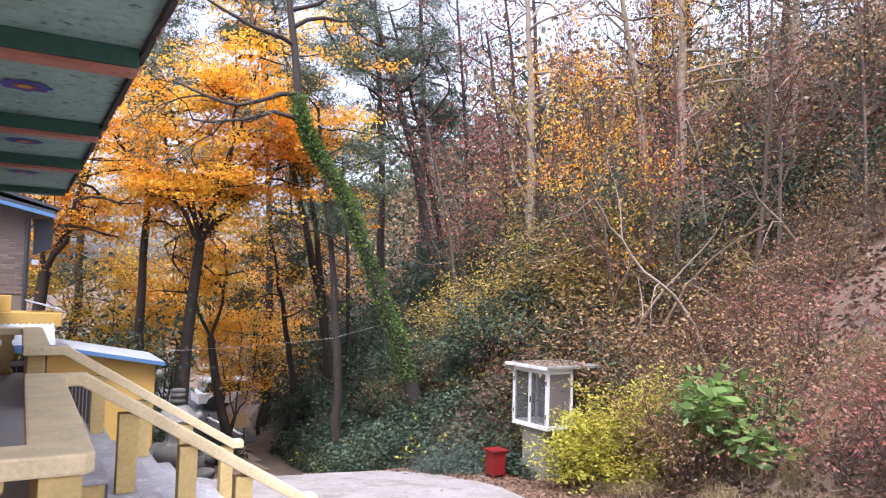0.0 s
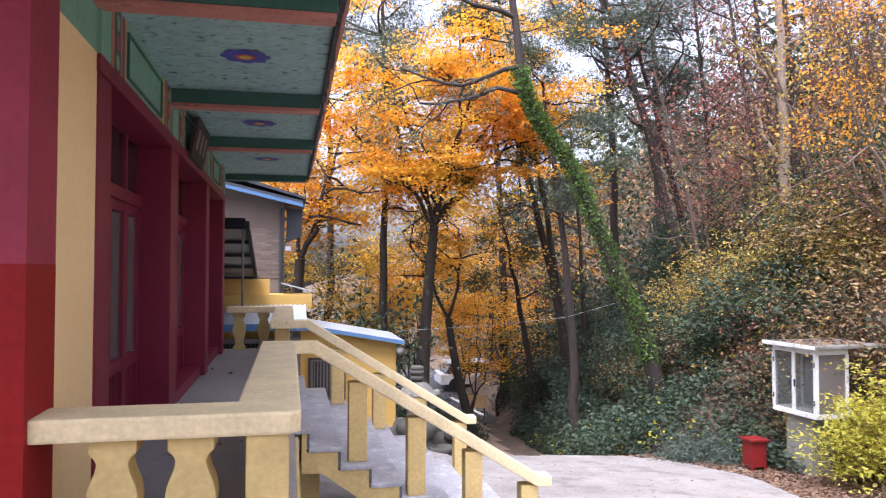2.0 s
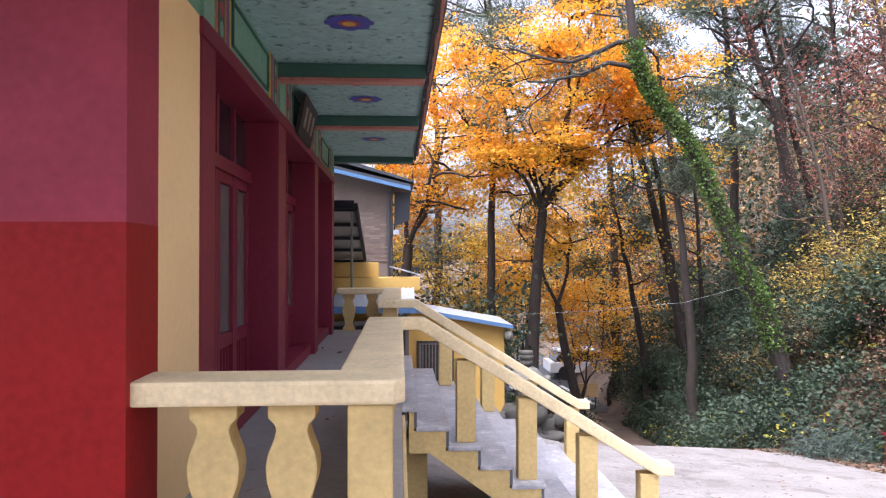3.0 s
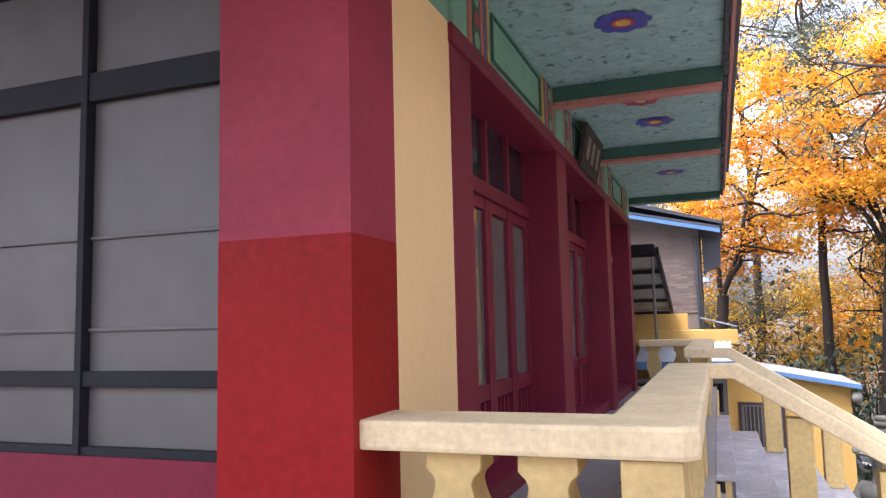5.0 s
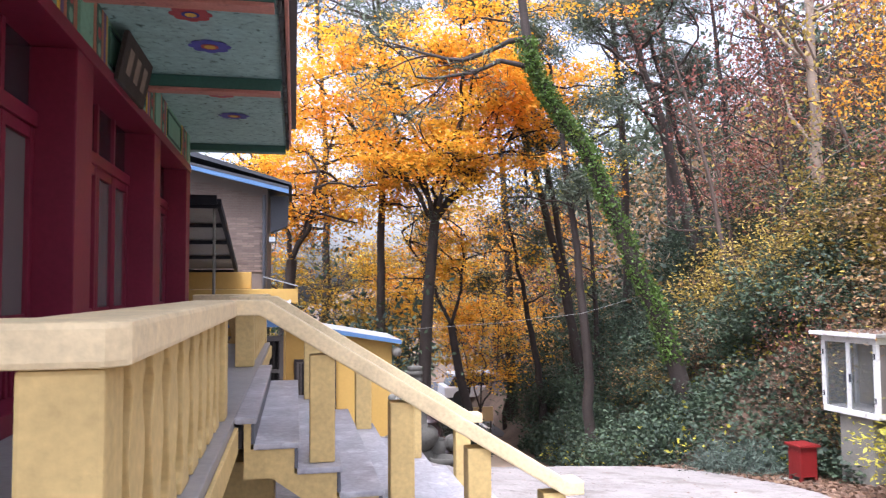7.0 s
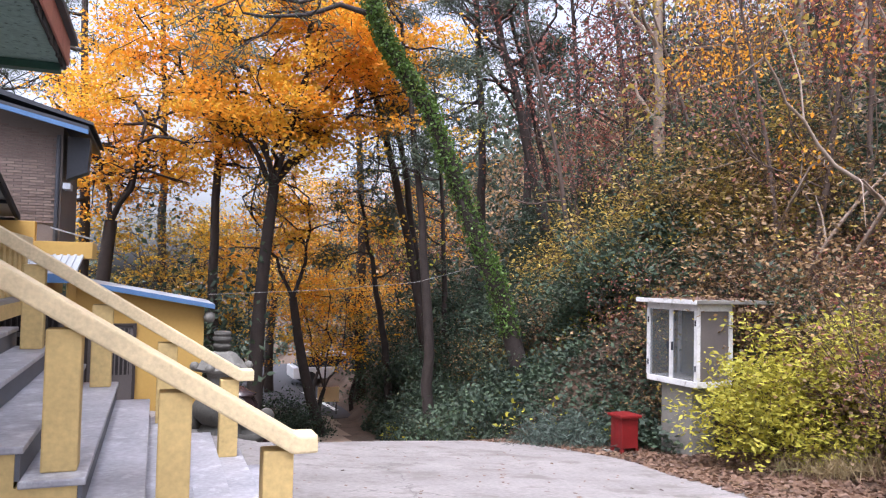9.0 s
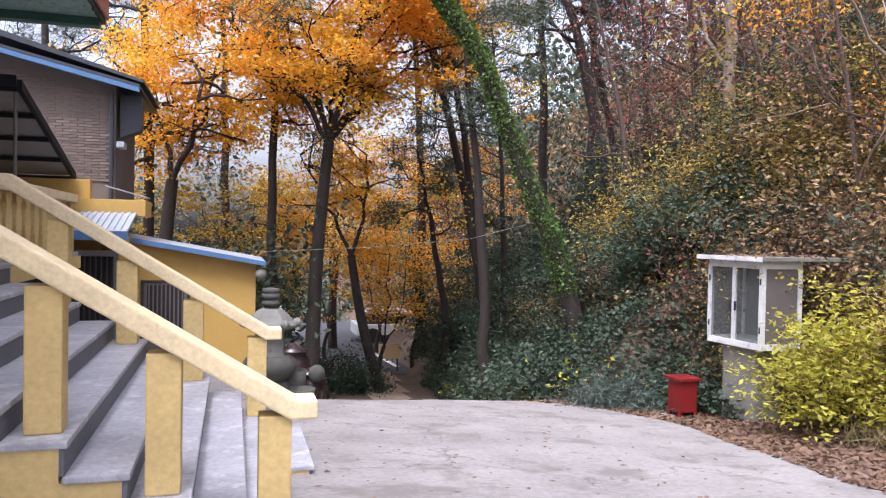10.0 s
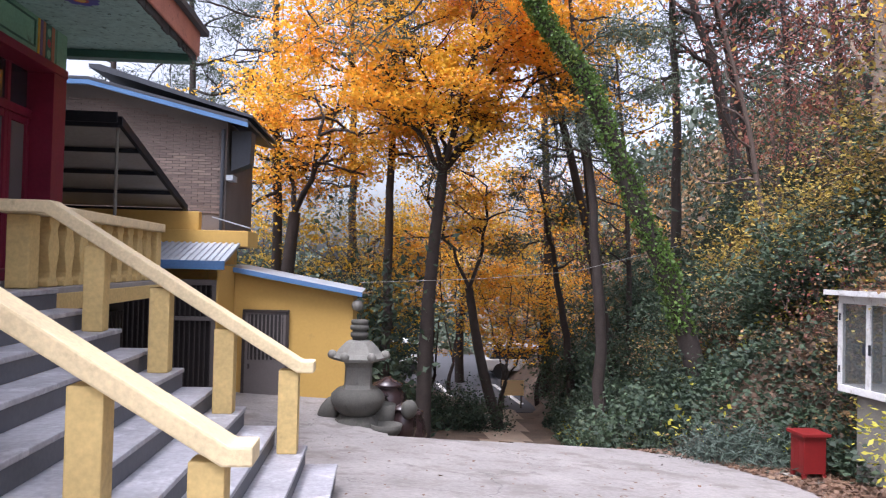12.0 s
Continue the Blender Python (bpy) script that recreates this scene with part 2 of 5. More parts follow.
L_YGREEN = leaf_mat("yellow_green_leaves", [(0.30, 0.29, 0.04), (0.50, 0.45, 0.05), (0.38, 0.37, 0.05), (0.56, 0.48, 0.07)], 0.4, own_tone=0.05)
L_GREEN = leaf_mat("evergreen_leaves", [(0.03, 0.052, 0.03), (0.055, 0.088, 0.045), (0.026, 0.044, 0.03), (0.08, 0.108, 0.05)], 0.2, 0.7)
L_BRIGHT = leaf_mat("bright_green_leaves", [(0.10, 0.19, 0.04), (0.17, 0.27, 0.06), (0.09, 0.16, 0.05), (0.33, 0.37, 0.09)], 0.4, own_tone=0.05)
L_PINE = leaf_mat("pine_needles", [(0.05, 0.075, 0.045), (0.09, 0.115, 0.07), (0.04, 0.06, 0.04), (0.11, 0.13, 0.09)], 0.2)
L_RUSSET = leaf_mat("russet_leaves", [(0.20, 0.065, 0.055), (0.28, 0.09, 0.06), (0.18, 0.085, 0.07), (0.32, 0.13, 0.06)], 0.35)
L_BROWN = leaf_mat("dry_brown_leaves", [(0.20, 0.125, 0.06), (0.30, 0.185, 0.075), (0.14, 0.09, 0.05), (0.38, 0.25, 0.09)], 0.25)
L_IVY = leaf_mat("ivy_leaves", [(0.06, 0.13, 0.02), (0.13, 0.23, 0.035), (0.05, 0.10, 0.02), (0.28, 0.37, 0.05)], 0.3)
L_LITTER = leaf_mat("fallen_leaves", [(0.15, 0.085, 0.055), (0.20, 0.12, 0.075), (0.11, 0.062, 0.042), (0.26, 0.17, 0.10)], 0.1)
L_GREY = leaf_mat("grey_green_needles", [(0.09, 0.13, 0.10), (0.13, 0.18, 0.14), (0.07, 0.10, 0.08), (0.16, 0.20, 0.16)], 0.25)

# ---- building helpers ----


def thing(name, label, category, at=(0, 0, 0), group="", kind=""):
    ob = new(name)
    ob.location = at
    return tagged(ob, label, category, group, kind)


def mesh_of(bm, name, material, smooth=False):
    me = bpy.data.meshes.new(name)
    bm.to_mesh(me)
    bm.free()
    for p in me.polygons:
        p.use_smooth = smooth
    me.materials.append(material)
    return me


def part(name, bm, material, parent=None, label="", smooth=False):
    me = bm if isinstance(bm, bpy.types.Mesh) else mesh_of(bm, name, material, smooth)
    ob = new(name, me)
    if parent:
        ob.parent = parent
        at = parent.location.copy()
        up = parent.parent
        while up:
            at += up.location
            up = up.parent
        ob.location = -at
    if label:
        ob["label"] = label
    return ob


def box(x0, x1, y0, y1, z0, z1, bevel=0.0, bm=None):
    bm = bm or bmesh.new()
    geo = bmesh.ops.create_cube(bm, size=1)
    for v in geo["verts"]:
        v.co = Vector((x0 + (v.co.x + 0.5) * (x1 - x0), y0 + (v.co.y + 0.5) * (y1 - y0), z0 + (v.co.z + 0.5) * (z1 - z0)))
    if bevel:
        edges = list({e for v in geo["verts"] for e in v.link_edges})
        bmesh.ops.bevel(bm, geom=edges, offset=bevel, segments=2, affect="EDGES", profile=0.6)
    return bm


def prism(profile, axis, a, b, bevel=0.0):
    """A closed profile of (u, v) extruded along an axis from a to b: axis "y" takes (x, z), "x" takes (y, z), "z" takes (x, y)."""
    bm = bmesh.new()

    def at(u, v, w):
        return {"y": (u, w, v), "x": (w, u, v), "z": (u, v, w)}[axis]
    lo = [bm.verts.new(at(u, v, a)) for u, v in profile]
    hi = [bm.verts.new(at(u, v, b)) for u, v in profile]
    bm.faces.new(lo)
    bm.faces.new(hi)
    for i in range(len(lo)):
        j = (i + 1) % len(lo)
        bm.faces.new((lo[i], lo[j], hi[j], hi[i]))
    bmesh.ops.recalc_face_normals(bm, faces=bm.faces)
    if bevel:
        bmesh.ops.bevel(bm, geom=list(bm.edges), offset=bevel, segments=2, affect="EDGES", profile=0.6)
    return bm


def lathe(profile, n=20, at=(0, 0, 0), bm=None, square=0.0):
    """A turned body from (radius, height) pairs; square pushes the section towards a square."""
    bm = bm or bmesh.new()
    rings = []
    for r, z in profile:
        ring = []
        for i in range(n):
            a = 2 * math.pi * i / n
            c, s = math.cos(a), math.sin(a)
            k = 1 / max(abs(c), abs(s)) if square else 1
            k = 1 + (k - 1) * square
            ring.append(bm.verts.new((at[0] + r * c * k, at[1] + r * s * k, at[2] + z)))
        rings.append(ring)
    for a, b in zip(rings, rings[1:]):
        for i in range(n):
            j = (i + 1) % n
            bm.faces.new((a[i], a[j], b[j], b[i]))
    bm.faces.new(rings[0][::-1])
    bm.faces.new(rings[-1])
    return bm


def rod(a, b, r0, r1=None, n=8, bm=None):
    bm = bm or bmesh.new()
    a, b = Vector(a), Vector(b)
    q = (b - a).to_track_quat("Z", "Y")
    rings = []
    for p, r in ((a, r0), (b, r0 if r1 is None else r1)):
        rings.append([bm.verts.new(p + q @ Vector((r * math.cos(2 * math.pi * i / n), r * math.sin(2 * math.pi * i / n), 0))) for i in range(n)])
    for i in range(n):
        j = (i + 1) % n
        bm.faces.new((rings[0][i], rings[0][j], rings[1][j], rings[1][i]))
    bm.faces.new(rings[0][::-1])
    bm.faces.new(rings[1])
    return bm


class Soup:
    """Collects vertices and quads in arrays, for leaves and limbs."""

    def __init__(self):
        self.v, self.f, self.n = [], [], 0

    def add(self, verts, faces):
        self.v.append(verts)
        self.f.append(faces + self.n)
        self.n += len(verts)

    def tube(self, pts, radii, n=7):
        pts = np.asarray(pts, float)
        k = len(pts)
        d = np.gradient(pts, axis=0)
        d /= np.linalg.norm(d, axis=1)[:, None] + 1e-9
        ref = np.array([0.31, 0.95, 0.05])
        u = np.cross(d, ref)
        u /= np.linalg.norm(u, axis=1)[:, None] + 1e-9
        w = np.cross(d, u)
        a = np.arange(n) * 2 * math.pi / n
        ring = pts[:, None, :] + np.asarray(radii)[:, None, None] * (np.cos(a)[None, :, None] * u[:, None, :] + np.sin(a)[None, :, None] * w[:, None, :])
        i, j = np.meshgrid(np.arange(k - 1), np.arange(n), indexing="ij")
        f = np.stack([i * n + j, i * n + (j + 1) % n, (i + 1) * n + (j + 1) % n, (i + 1) * n + j], -1).reshape(-1, 4)
        self.add(ring.reshape(-1, 3), f)

    def leaves(self, centres, length, width, rng, flat=0.0):
        """One four-cornered pointed leaf at each centre, turned at random; flat leans them towards lying level."""
        m = len(centres)
        if not m:
            return
        d = rng.normal(size=(m, 3))
        d[:, 2] *= 1 - flat
        d /= np.linalg.norm(d, axis=1)[:, None] + 1e-9
        e = rng.normal(size=(m, 3))
        e[:, 2] *= 1 - flat
        e -= d * (e * d).sum(1)[:, None]
        e /= np.linalg.norm(e, axis=1)[:, None] + 1e-9
        s = rng.uniform(0.6, 1.3, size=(m, 1))
        c = np.asarray(centres)
        q = np.stack([c - d * length * s * 0.5, c + e * width * s * 0.5 - d * length * s * 0.08, c + d * length * s * 0.5, c - e * width * s * 0.5 - d * length * s * 0.08], 1)
        self.add(q.reshape(-1, 3), np.arange(4 * m).reshape(m, 4))

    def mesh(self, name, material, smooth=False):
        v = np.concatenate(self.v).astype(np.float32)
        f = np.concatenate(self.f).astype(np.int32)
        me = bpy.data.meshes.new(name)
        me.vertices.add(len(v))
        me.vertices.foreach_set("co", v.ravel())
        me.loops.add(f.size)
        me.loops.foreach_set("vertex_index", f.ravel())
        me.polygons.add(len(f))
        me.polygons.foreach_set("loop_start", np.arange(0, f.size, 4, dtype=np.int32))
        if smooth:
            me.polygons.foreach_set("use_smooth", np.ones(len(f), dtype=bool))
        me.update(calc_edges=True)
        me.materials.append(material)
        return me


# ---- ground ----


def yard_edge(y):
    """Where the concrete yard meets the foot of the bank."""
    return float(np.interp(y, (2, 8.5, 10.2, 12.2, 13.4, 14.0, 14.6, 15.5, 30), (7.0, 6.9, 7.4, 7.75, 7.6, 7.2, 6.5, 6.5, 7.8))) + 0.06 * math.sin(y * 2.3)


edge_of = np.vectorize(yard_edge)


def base_z(x, y):
    """The yard falls gently away from the stairs; a ramp climbs to where the walk begins."""
    along = float(np.interp(y, (0.2, 3.4, 5.0, 7.0, 14.5), (1.88, 0.74, 0.74, 0.72, -0.17)))
    return along - 0.058 * (max(0.0, min(8.0, x)) - 2.5)


def ground_z(x, y):
    """Height of the ground: sloping yard, wooded bank to one side, land falling away beyond the yard."""
    d = x - yard_edge(y)
    bank = 0.0
    if d > 0:
        near = max(0.0, min(1.0, (14.5 - y) / 3.0))
        s0 = 0.6 + 1.3 * near
        bank = 0.07 * min(d, 2.0) + 0.82 * max(0.0, d - s0) * (1 / (1 + max(0, d - 18) * 0.03))
        bank += (0.45 * noise.noise((x * 0.35, y * 0.35, 0)) + 0.15 * noise.noise((x * 1.1, y * 1.1, 3))) * min(1, max(0.0, d - 0.8))
        bank = max(0.0, bank)
    fall = 0.0
    if y > 14.5:
        t = y - 14.5
        fall = -2.6 * (1 - math.exp(-t / 6.0)) if t < 14 else -2.6 * (1 - math.exp(-14 / 6.0)) - 0.03 * (t - 14)
        if x < 3.4:
            k = min(1, max(0, (3.4 - x) / 0.8)) * max(0.0, min(1, (24 - y) / 5))
            fall *= 1 - k
    return base_z(x, y) + bank + fall


gz = ground_z


def sheet(name, xs, ys, material, lift=0.0, only=None):
    verts, faces = [], []
    for y in ys:
        for x in xs:
            verts.append((x, y, ground_z(x, y) + lift))
    w = len(xs)
    for j in range(len(ys) - 1):
        for i in range(w - 1):
            if only and not only(0.5 * (xs[i] + xs[i + 1]), 0.5 * (ys[j] + ys[j + 1])):
                continue
            faces.append((j * w + i, j * w + i + 1, (j + 1) * w + i + 1, (j + 1) * w + i))
    me = bpy.data.meshes.new(name)
    me.from_pydata(verts, [], faces)
    for p in me.polygons:
        p.use_smooth = True
    me.materials.append(material)
    return new(name, me)


def steps_of(*spans):
    out = []
    for a, b, s in spans:
        k = max(1, round((b - a) / s))
        out += [a + (b - a) * i / k for i in range(k)]
    return out + [spans[-1][1]]


ground = sheet("ground", steps_of((-900, -60, 120), (-60, -10, 5), (-10, -1, 0.4), (-1, 9, 0.2), (9, 22, 0.4), (22, 60, 2), (60, 900, 120)),
               steps_of((-300, -20, 70), (-20, -4, 2), (-4, 14.4, 0.2), (14.4, 34, 0.4), (34, 60, 2), (60, 2000, 200)), GROUND)
tagged(ground, "brown wooded ground strewn with fallen leaves", "ground", kind="structure")


def in_yard(x, y):
    return x < yard_edge(y) - 0.05 and -3.0 < y < (14.45 + 0.15 * math.sin(x * 1.3) if x > 3.0 else 17.2) and x > -0.9


yard = sheet("yard_pavement", steps_of((-0.9, 8.0, 0.1)), steps_of((-3, 17.3, 0.1)), YARD, 0.03, in_yard)
tagged(yard, "pale worn concrete yard with fine cracks", "pavement", kind="structure")

# ---- porch and stairs ----
PZ, RISE, GO = 1.985, 0.1555, 0.253
Y0, Y1 = 4.12, 13.45
RT = 2.68
SN, SF = 7.02, 10.12
SX = 0.255
NR, FR = 7.20, 9.88

porch = thing("porch", "raised grey cement porch slab with yellow edge", "porch", kind="structure")
part("slab", box(-1.34, 0.14, Y0, Y1, PZ - 0.16, PZ, 0.008), PORCHFLOOR, porch)
part("edge_band", box(0.142, 0.165, Y0 - 0.03, SN - 0.02, PZ - 0.2, PZ - 0.05, 0.006), YELLOW, porch)
part("edge_band", box(0.142, 0.165, SF + 0.02, Y1 + 0.02, PZ - 0.2, PZ - 0.05, 0.006), YELLOW, porch)
part("top_landing", box(0.1405, SX + 0.012, SN - 0.012, SF + 0.012, PZ - 0.036, PZ + 0.002, 0.008), CEMENT, porch)
# the shade under the porch is in this wall's colour
part("base_wall", box(-1.34, -1.1, Y0 + 0.15, 10.3, -0.4, PZ - 0.162), SHADE_BLACK, porch, "base wall under the porch, coloured near-black for shade")
part("base_wall", box(-1.1, -0.32, 10.301, Y1 - 0.1, -0.4, PZ - 0.162), SHADE_BLACK, porch)
for y in (Y0 + 0.2, 6.7):
    part("pier", box(-0.30, -0.05, y, y + 0.25, 0.2, PZ - 0.162, 0.01), YELLOW, porch)

part("stair_pier", box(0.02, 0.36, 7.5, 7.9, 0.2, PZ - 0.36, 0.01), YELLOW, porch)

stairs = thing("stairs", "wide grey cement steps with yellow painted sides", "stairs", kind="structure")
side = [(SX - 0.02, PZ)]
for k in range(10):
    side += [(SX + k * GO, PZ - k * RISE), (SX + k * GO, PZ - (k + 1) * RISE)]
core = [(x - 0.02, z - 0.03) for x, z in side[1:-2]] + [(SX + 8 * GO - 0.02, 0.3), (SX + 8.0 * GO - 0.1, 0.3), (SX + 0.10, PZ - 0.36), (SX - 0.06, PZ - 0.36), (SX - 0.06, PZ - 0.03)]
core = [core[0]] + [p for i, p in enumerate(core[1:]) if p != core[i]]
part("body", box(SX + 8 * GO - 0.015, SX + 9 * GO - 0.02, 8.91, SF, 0.2, PZ - 9 * RISE - 0.036), YELLOW, stairs)
part("body", prism(core, "y", SN, SF), YELLOW, stairs, "yellow painted stair flank")
for k in range(1, 10):
    x = SX + k * GO
    near = SN - 0.012 if k < 9 else 8.9
    part("tread", box(x - GO - 0.005, x + 0.015, near, SF + 0.012, PZ - k * RISE - 0.035, PZ - k * RISE, 0.008), CEMENT, stairs)
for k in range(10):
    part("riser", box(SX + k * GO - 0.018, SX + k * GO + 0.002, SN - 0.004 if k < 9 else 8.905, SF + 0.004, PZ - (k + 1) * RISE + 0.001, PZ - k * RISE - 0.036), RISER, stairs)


def baluster(along):
    """A flat baluster with a vase outline along the rail and straight sides across it."""
    h = RT - 0.106 - PZ
    w = [(0.095, 0), (0.095, 0.07), (0.066, 0.13), (0.058, 0.20), (0.072, 0.32), (0.098, 0.46), (0.104, 0.56), (0.096, 0.65), (0.070, 0.76), (0.062, 0.82), (0.070, 0.86), (0.095, 0.90), (0.095, 1.0)]
    outline = [(a, b * h) for a, b in w] + [(-a, b * h) for a, b in reversed(w)]
    return mesh_of(prism(outline, "y" if along == "x" else "x", -0.075, 0.075, 0.007), "baluster", YELLOW)


BAL = {"x": baluster("x"), "y": baluster("y")}


def balustrade(name, runs, posts, label, outline):
    """Flat-topped rail over squat turned balusters. runs: (axis, start, end, across centre)."""
    t = thing(name, label, "railing")
    # rail takes the lit copy of the yellow
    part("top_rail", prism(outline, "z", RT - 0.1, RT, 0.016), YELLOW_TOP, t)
    for axis, a, b, c in runs:
        n = max(1, round((b - a) / 0.31))
        for i in range(n):
            p = a + (b - a) * (i + 0.5) / n
            x, y = (p, c) if axis == "x" else (c, p)
            if any(abs(x - px) < 0.15 and abs(y - py) < 0.15 for px, py in posts):
                continue
            o = part("baluster", BAL[axis], YELLOW, t)
            o.location = Vector((x, y, PZ + 0.004))
    for px, py in posts:
        part("post", box(px - 0.09, px + 0.09, py - 0.09, py + 0.09, PZ + 0.002, RT - 0.102, 0.012), YELLOW, t)
    return t


balustrade("balustrade", [("x", -0.775, -0.155, Y0 + 0.145), ("y", Y0, NR - 0.1, 0.005)], [(0.005, Y0 + 0.12), (0.005, NR - 0.2)], "yellow concrete balustrade with turned balusters round the porch",
           [(-0.93, Y0), (0.10, Y0), (0.145, Y0 + 0.05), (0.145, NR - 0.098), (-0.135, NR - 0.098), (-0.135, Y0 + 0.29), (-0.93, Y0 + 0.29)])
balustrade("balustrade", [("y", FR + 0.1, Y1 + 0.0, 0.005), ("x", -0.9, -0.132, Y1 - 0.135)], [(0.005, FR + 0.19), (0.005, Y1 - 0.12)], "yellow concrete balustrade beyond the stairs",
           [(-0.9, Y1), (-0.9, Y1 - 0.28), (-0.135, Y1 - 0.28), (-0.135, FR + 0.098), (0.145, FR + 0.098), (0.145, Y1 - 0.05), (0.10, Y1)])


def stair_rail(yc):
    t = thing("stair_railing", "yellow concrete stair railing on square posts", "railing", group="stair railings")
    xe = 2.26
    z1 = 1.47
    prof = [(-0.13, RT), (0.32, RT), (xe, z1), (xe + 0.10, z1), (xe + 0.10, z1 - 0.09), (xe - 0.03, z1 - 0.09), (0.28, RT - 0.095), (-0.13, RT - 0.095)]
    # handrail in the lit yellow, posts in the shaded one
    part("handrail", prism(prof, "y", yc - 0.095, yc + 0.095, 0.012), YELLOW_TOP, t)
    for x in (0.58, 1.08, 1.58, 2.085):
        k = max(0, int((x - SX) / GO) + 1)
        foot = PZ - k * RISE
        top = RT - (x + 0.155 - 0.32) * (RT - z1) / (xe - 0.32) - 0.085
        part("post", box(x, x + 0.155, yc - 0.07, yc + 0.07, foot + 0.001, top, 0.01), YELLOW, t)
    return t


stair_rail(NR)
stair_rail(FR)

# ---- temple hall ----
WX, DX = -0.92, -1.17
LZ, SZ, EX = 4.34, 4.85, 0.38
hall = thing("temple_hall", "old painted temple hall with maroon columns and green eaves", "building")
# inner wall coloured near-black for the dim interior
part("wall", box(-9.0, -1.36, 4.4, 12.9, -0.2, SZ), SHADE_BLACK, hall, "plain inner wall")
part("side_wall", box(-9.0, -1.455, 4.16, 4.39, -0.2, 2.51), MAROON, hall, "dark red wall under the window")
# corner pillar: bright repaint below, faded above
part("corner_pillar", box(-1.45, WX, 4.08, 4.45, 3.30, SZ), MAROON_LIGHT, hall, "faded maroon pillar")
part("pillar_base", box(-1.451, WX + 0.001, 4.079, 4.45, -0.2, 3.30), RED, hall, "bright red repainted lower pillar")
part("wall_strip", box(-1.3, WX - 0.01, 4.451, 5.14, PZ - 0.1, LZ + 0.101), CREAM, hall, "cream plaster strip")
cols = [(5.14, 5.44), (7.62, 8.02), (10.35, 10.70), (12.62, 12.95)]
for a, b in cols:
    part("column", box(DX - 0.15, WX, a, b, PZ + 0.001, LZ, 0.008), MAROON, hall, "maroon painted square column")
part("lintel", box(DX - 0.15, WX + 0.012, 5.13, 12.96, LZ + 0.001, LZ + 0.10, 0.006), MAROON, hall)
part("frieze", box(DX - 0.1, WX - 0.02, 4.451, 12.97, LZ + 0.102, SZ), GREEN, hall, "green painted frieze")


def door_bay(a, b):
    """A row of four tall glazed leaves with transom lights and ribbed lower panels."""
    d = part("door", box(DX - 0.09, DX - 0.03, a, b, PZ + 0.002, PZ + 0.10), MAROON, hall, "maroon glazed double doors, shut")
    fx0, fx1 = DX - 0.06, DX
    part("door_header", box(fx0, fx1 + 0.02, a + 0.001, b - 0.001, 3.80, 3.90, 0.006), MAROON, d)
    n = 4
    for i in range(n):
        y0 = a + (b - a) * i / n
        y1 = a + (b - a) * (i + 1) / n
        part("stile", box(fx0, fx1, y0 + 0.002, y0 + 0.07, PZ + 0.101, 3.799, 0.005), MAROON, d)
        part("stile", box(fx0, fx1, y1 - 0.07, y1 - 0.002, PZ + 0.101, 3.799, 0.005), MAROON, d)
        part("glass_pane", box(fx0 + 0.02, fx0 + 0.03, y0 + 0.071, y1 - 0.071, 2.60, 3.72), DOORGLASS, d)
        part("rail", box(fx0, fx1 - 0.005, y0 + 0.071, y1 - 0.071, 3.721, 3.799, 0.004), MAROON, d)
        part("rail", box(fx0, fx1 - 0.005, y0 + 0.071, y1 - 0.071, 2.50, 2.599, 0.004), MAROON, d)
        part("lower_panel", box(fx0 + 0.005, fx0 + 0.02, y0 + 0.071, y1 - 0.071, PZ + 0.101, 2.499), MAROON, d)
        for j in range(4):
            yy = y0 + 0.09 + (y1 - y0 - 0.18) * (j + 0.5) / 4
            part("rib", box(fx0 + 0.021, fx0 + 0.04, yy - 0.012, yy + 0.012, PZ + 0.12, 2.49, 0.004), MAROON, d)
        part("mullion", box(fx0, fx1, y0 - 0.03 if i else y0 + 0.002, y0 + 0.03, 3.901, LZ - 0.001, 0.004), MAROON, d)
        part("transom_pane", box(fx0 + 0.02, fx0 + 0.03, y0 + 0.031, y1 - 0.031, 3.901, LZ - 0.002), DARKGLASS, d)
    part("threshold", box(DX - 0.05, WX - 0.05, a + 0.002, b - 0.002, PZ + 0.001, PZ + 0.12, 0.01), MAROON, hall)


for (p, a), (b, q) in zip(cols, cols[1:]):
    door_bay(a, b)

# frieze ornament: framed green panels between striped bands inside each bay
F0, F1 = WX - 0.018, WX - 0.006
for (p, a), (q, _) in zip(cols, cols[1:]):
    for sgn, e in ((1, a), (-1, q)):
        for off, w, m in ((0.04, 0.07, ORANGE_PAINT), (0.15, 0.13, TEAL), (0.255, 0.05, ORANGE_PAINT), (0.32, 0.055, PURPLE), (0.375, 0.03, FLOWER_GOLD)):
            c = e + sgn * off
            part("painted_band", box(F0, F1, c - w / 2, c + w / 2, LZ + 0.104, SZ - 0.01), m, hall)
        for k in range(3):
            c, zz = e + sgn * 0.15, LZ + 0.17 + k * 0.12
            bm = bmesh.new()
            ring = [bm.verts.new((F1 + 0.003, c + 0.045 * math.cos(x * math.pi / 5), zz + 0.05 * math.sin(x * math.pi / 5))) for x in range(10)]
            bm.faces.new(ring)
            part("painted_dot", bm, (GREEN, FLOWER_RED)[k % 2], hall)
    a2, b2 = a + 0.46, q - 0.46
    for y0, y1, z0, z1 in ((a2, b2, LZ + 0.16, LZ + 0.175), (a2, b2, SZ - 0.07, SZ - 0.055), (a2, a2 + 0.015, LZ + 0.176, SZ - 0.071), (b2 - 0.015, b2, LZ + 0.176, SZ - 0.071)):
        part("panel_line", box(F0, F1 + 0.004, y0, y1, z0, z1), TEAL, hall)
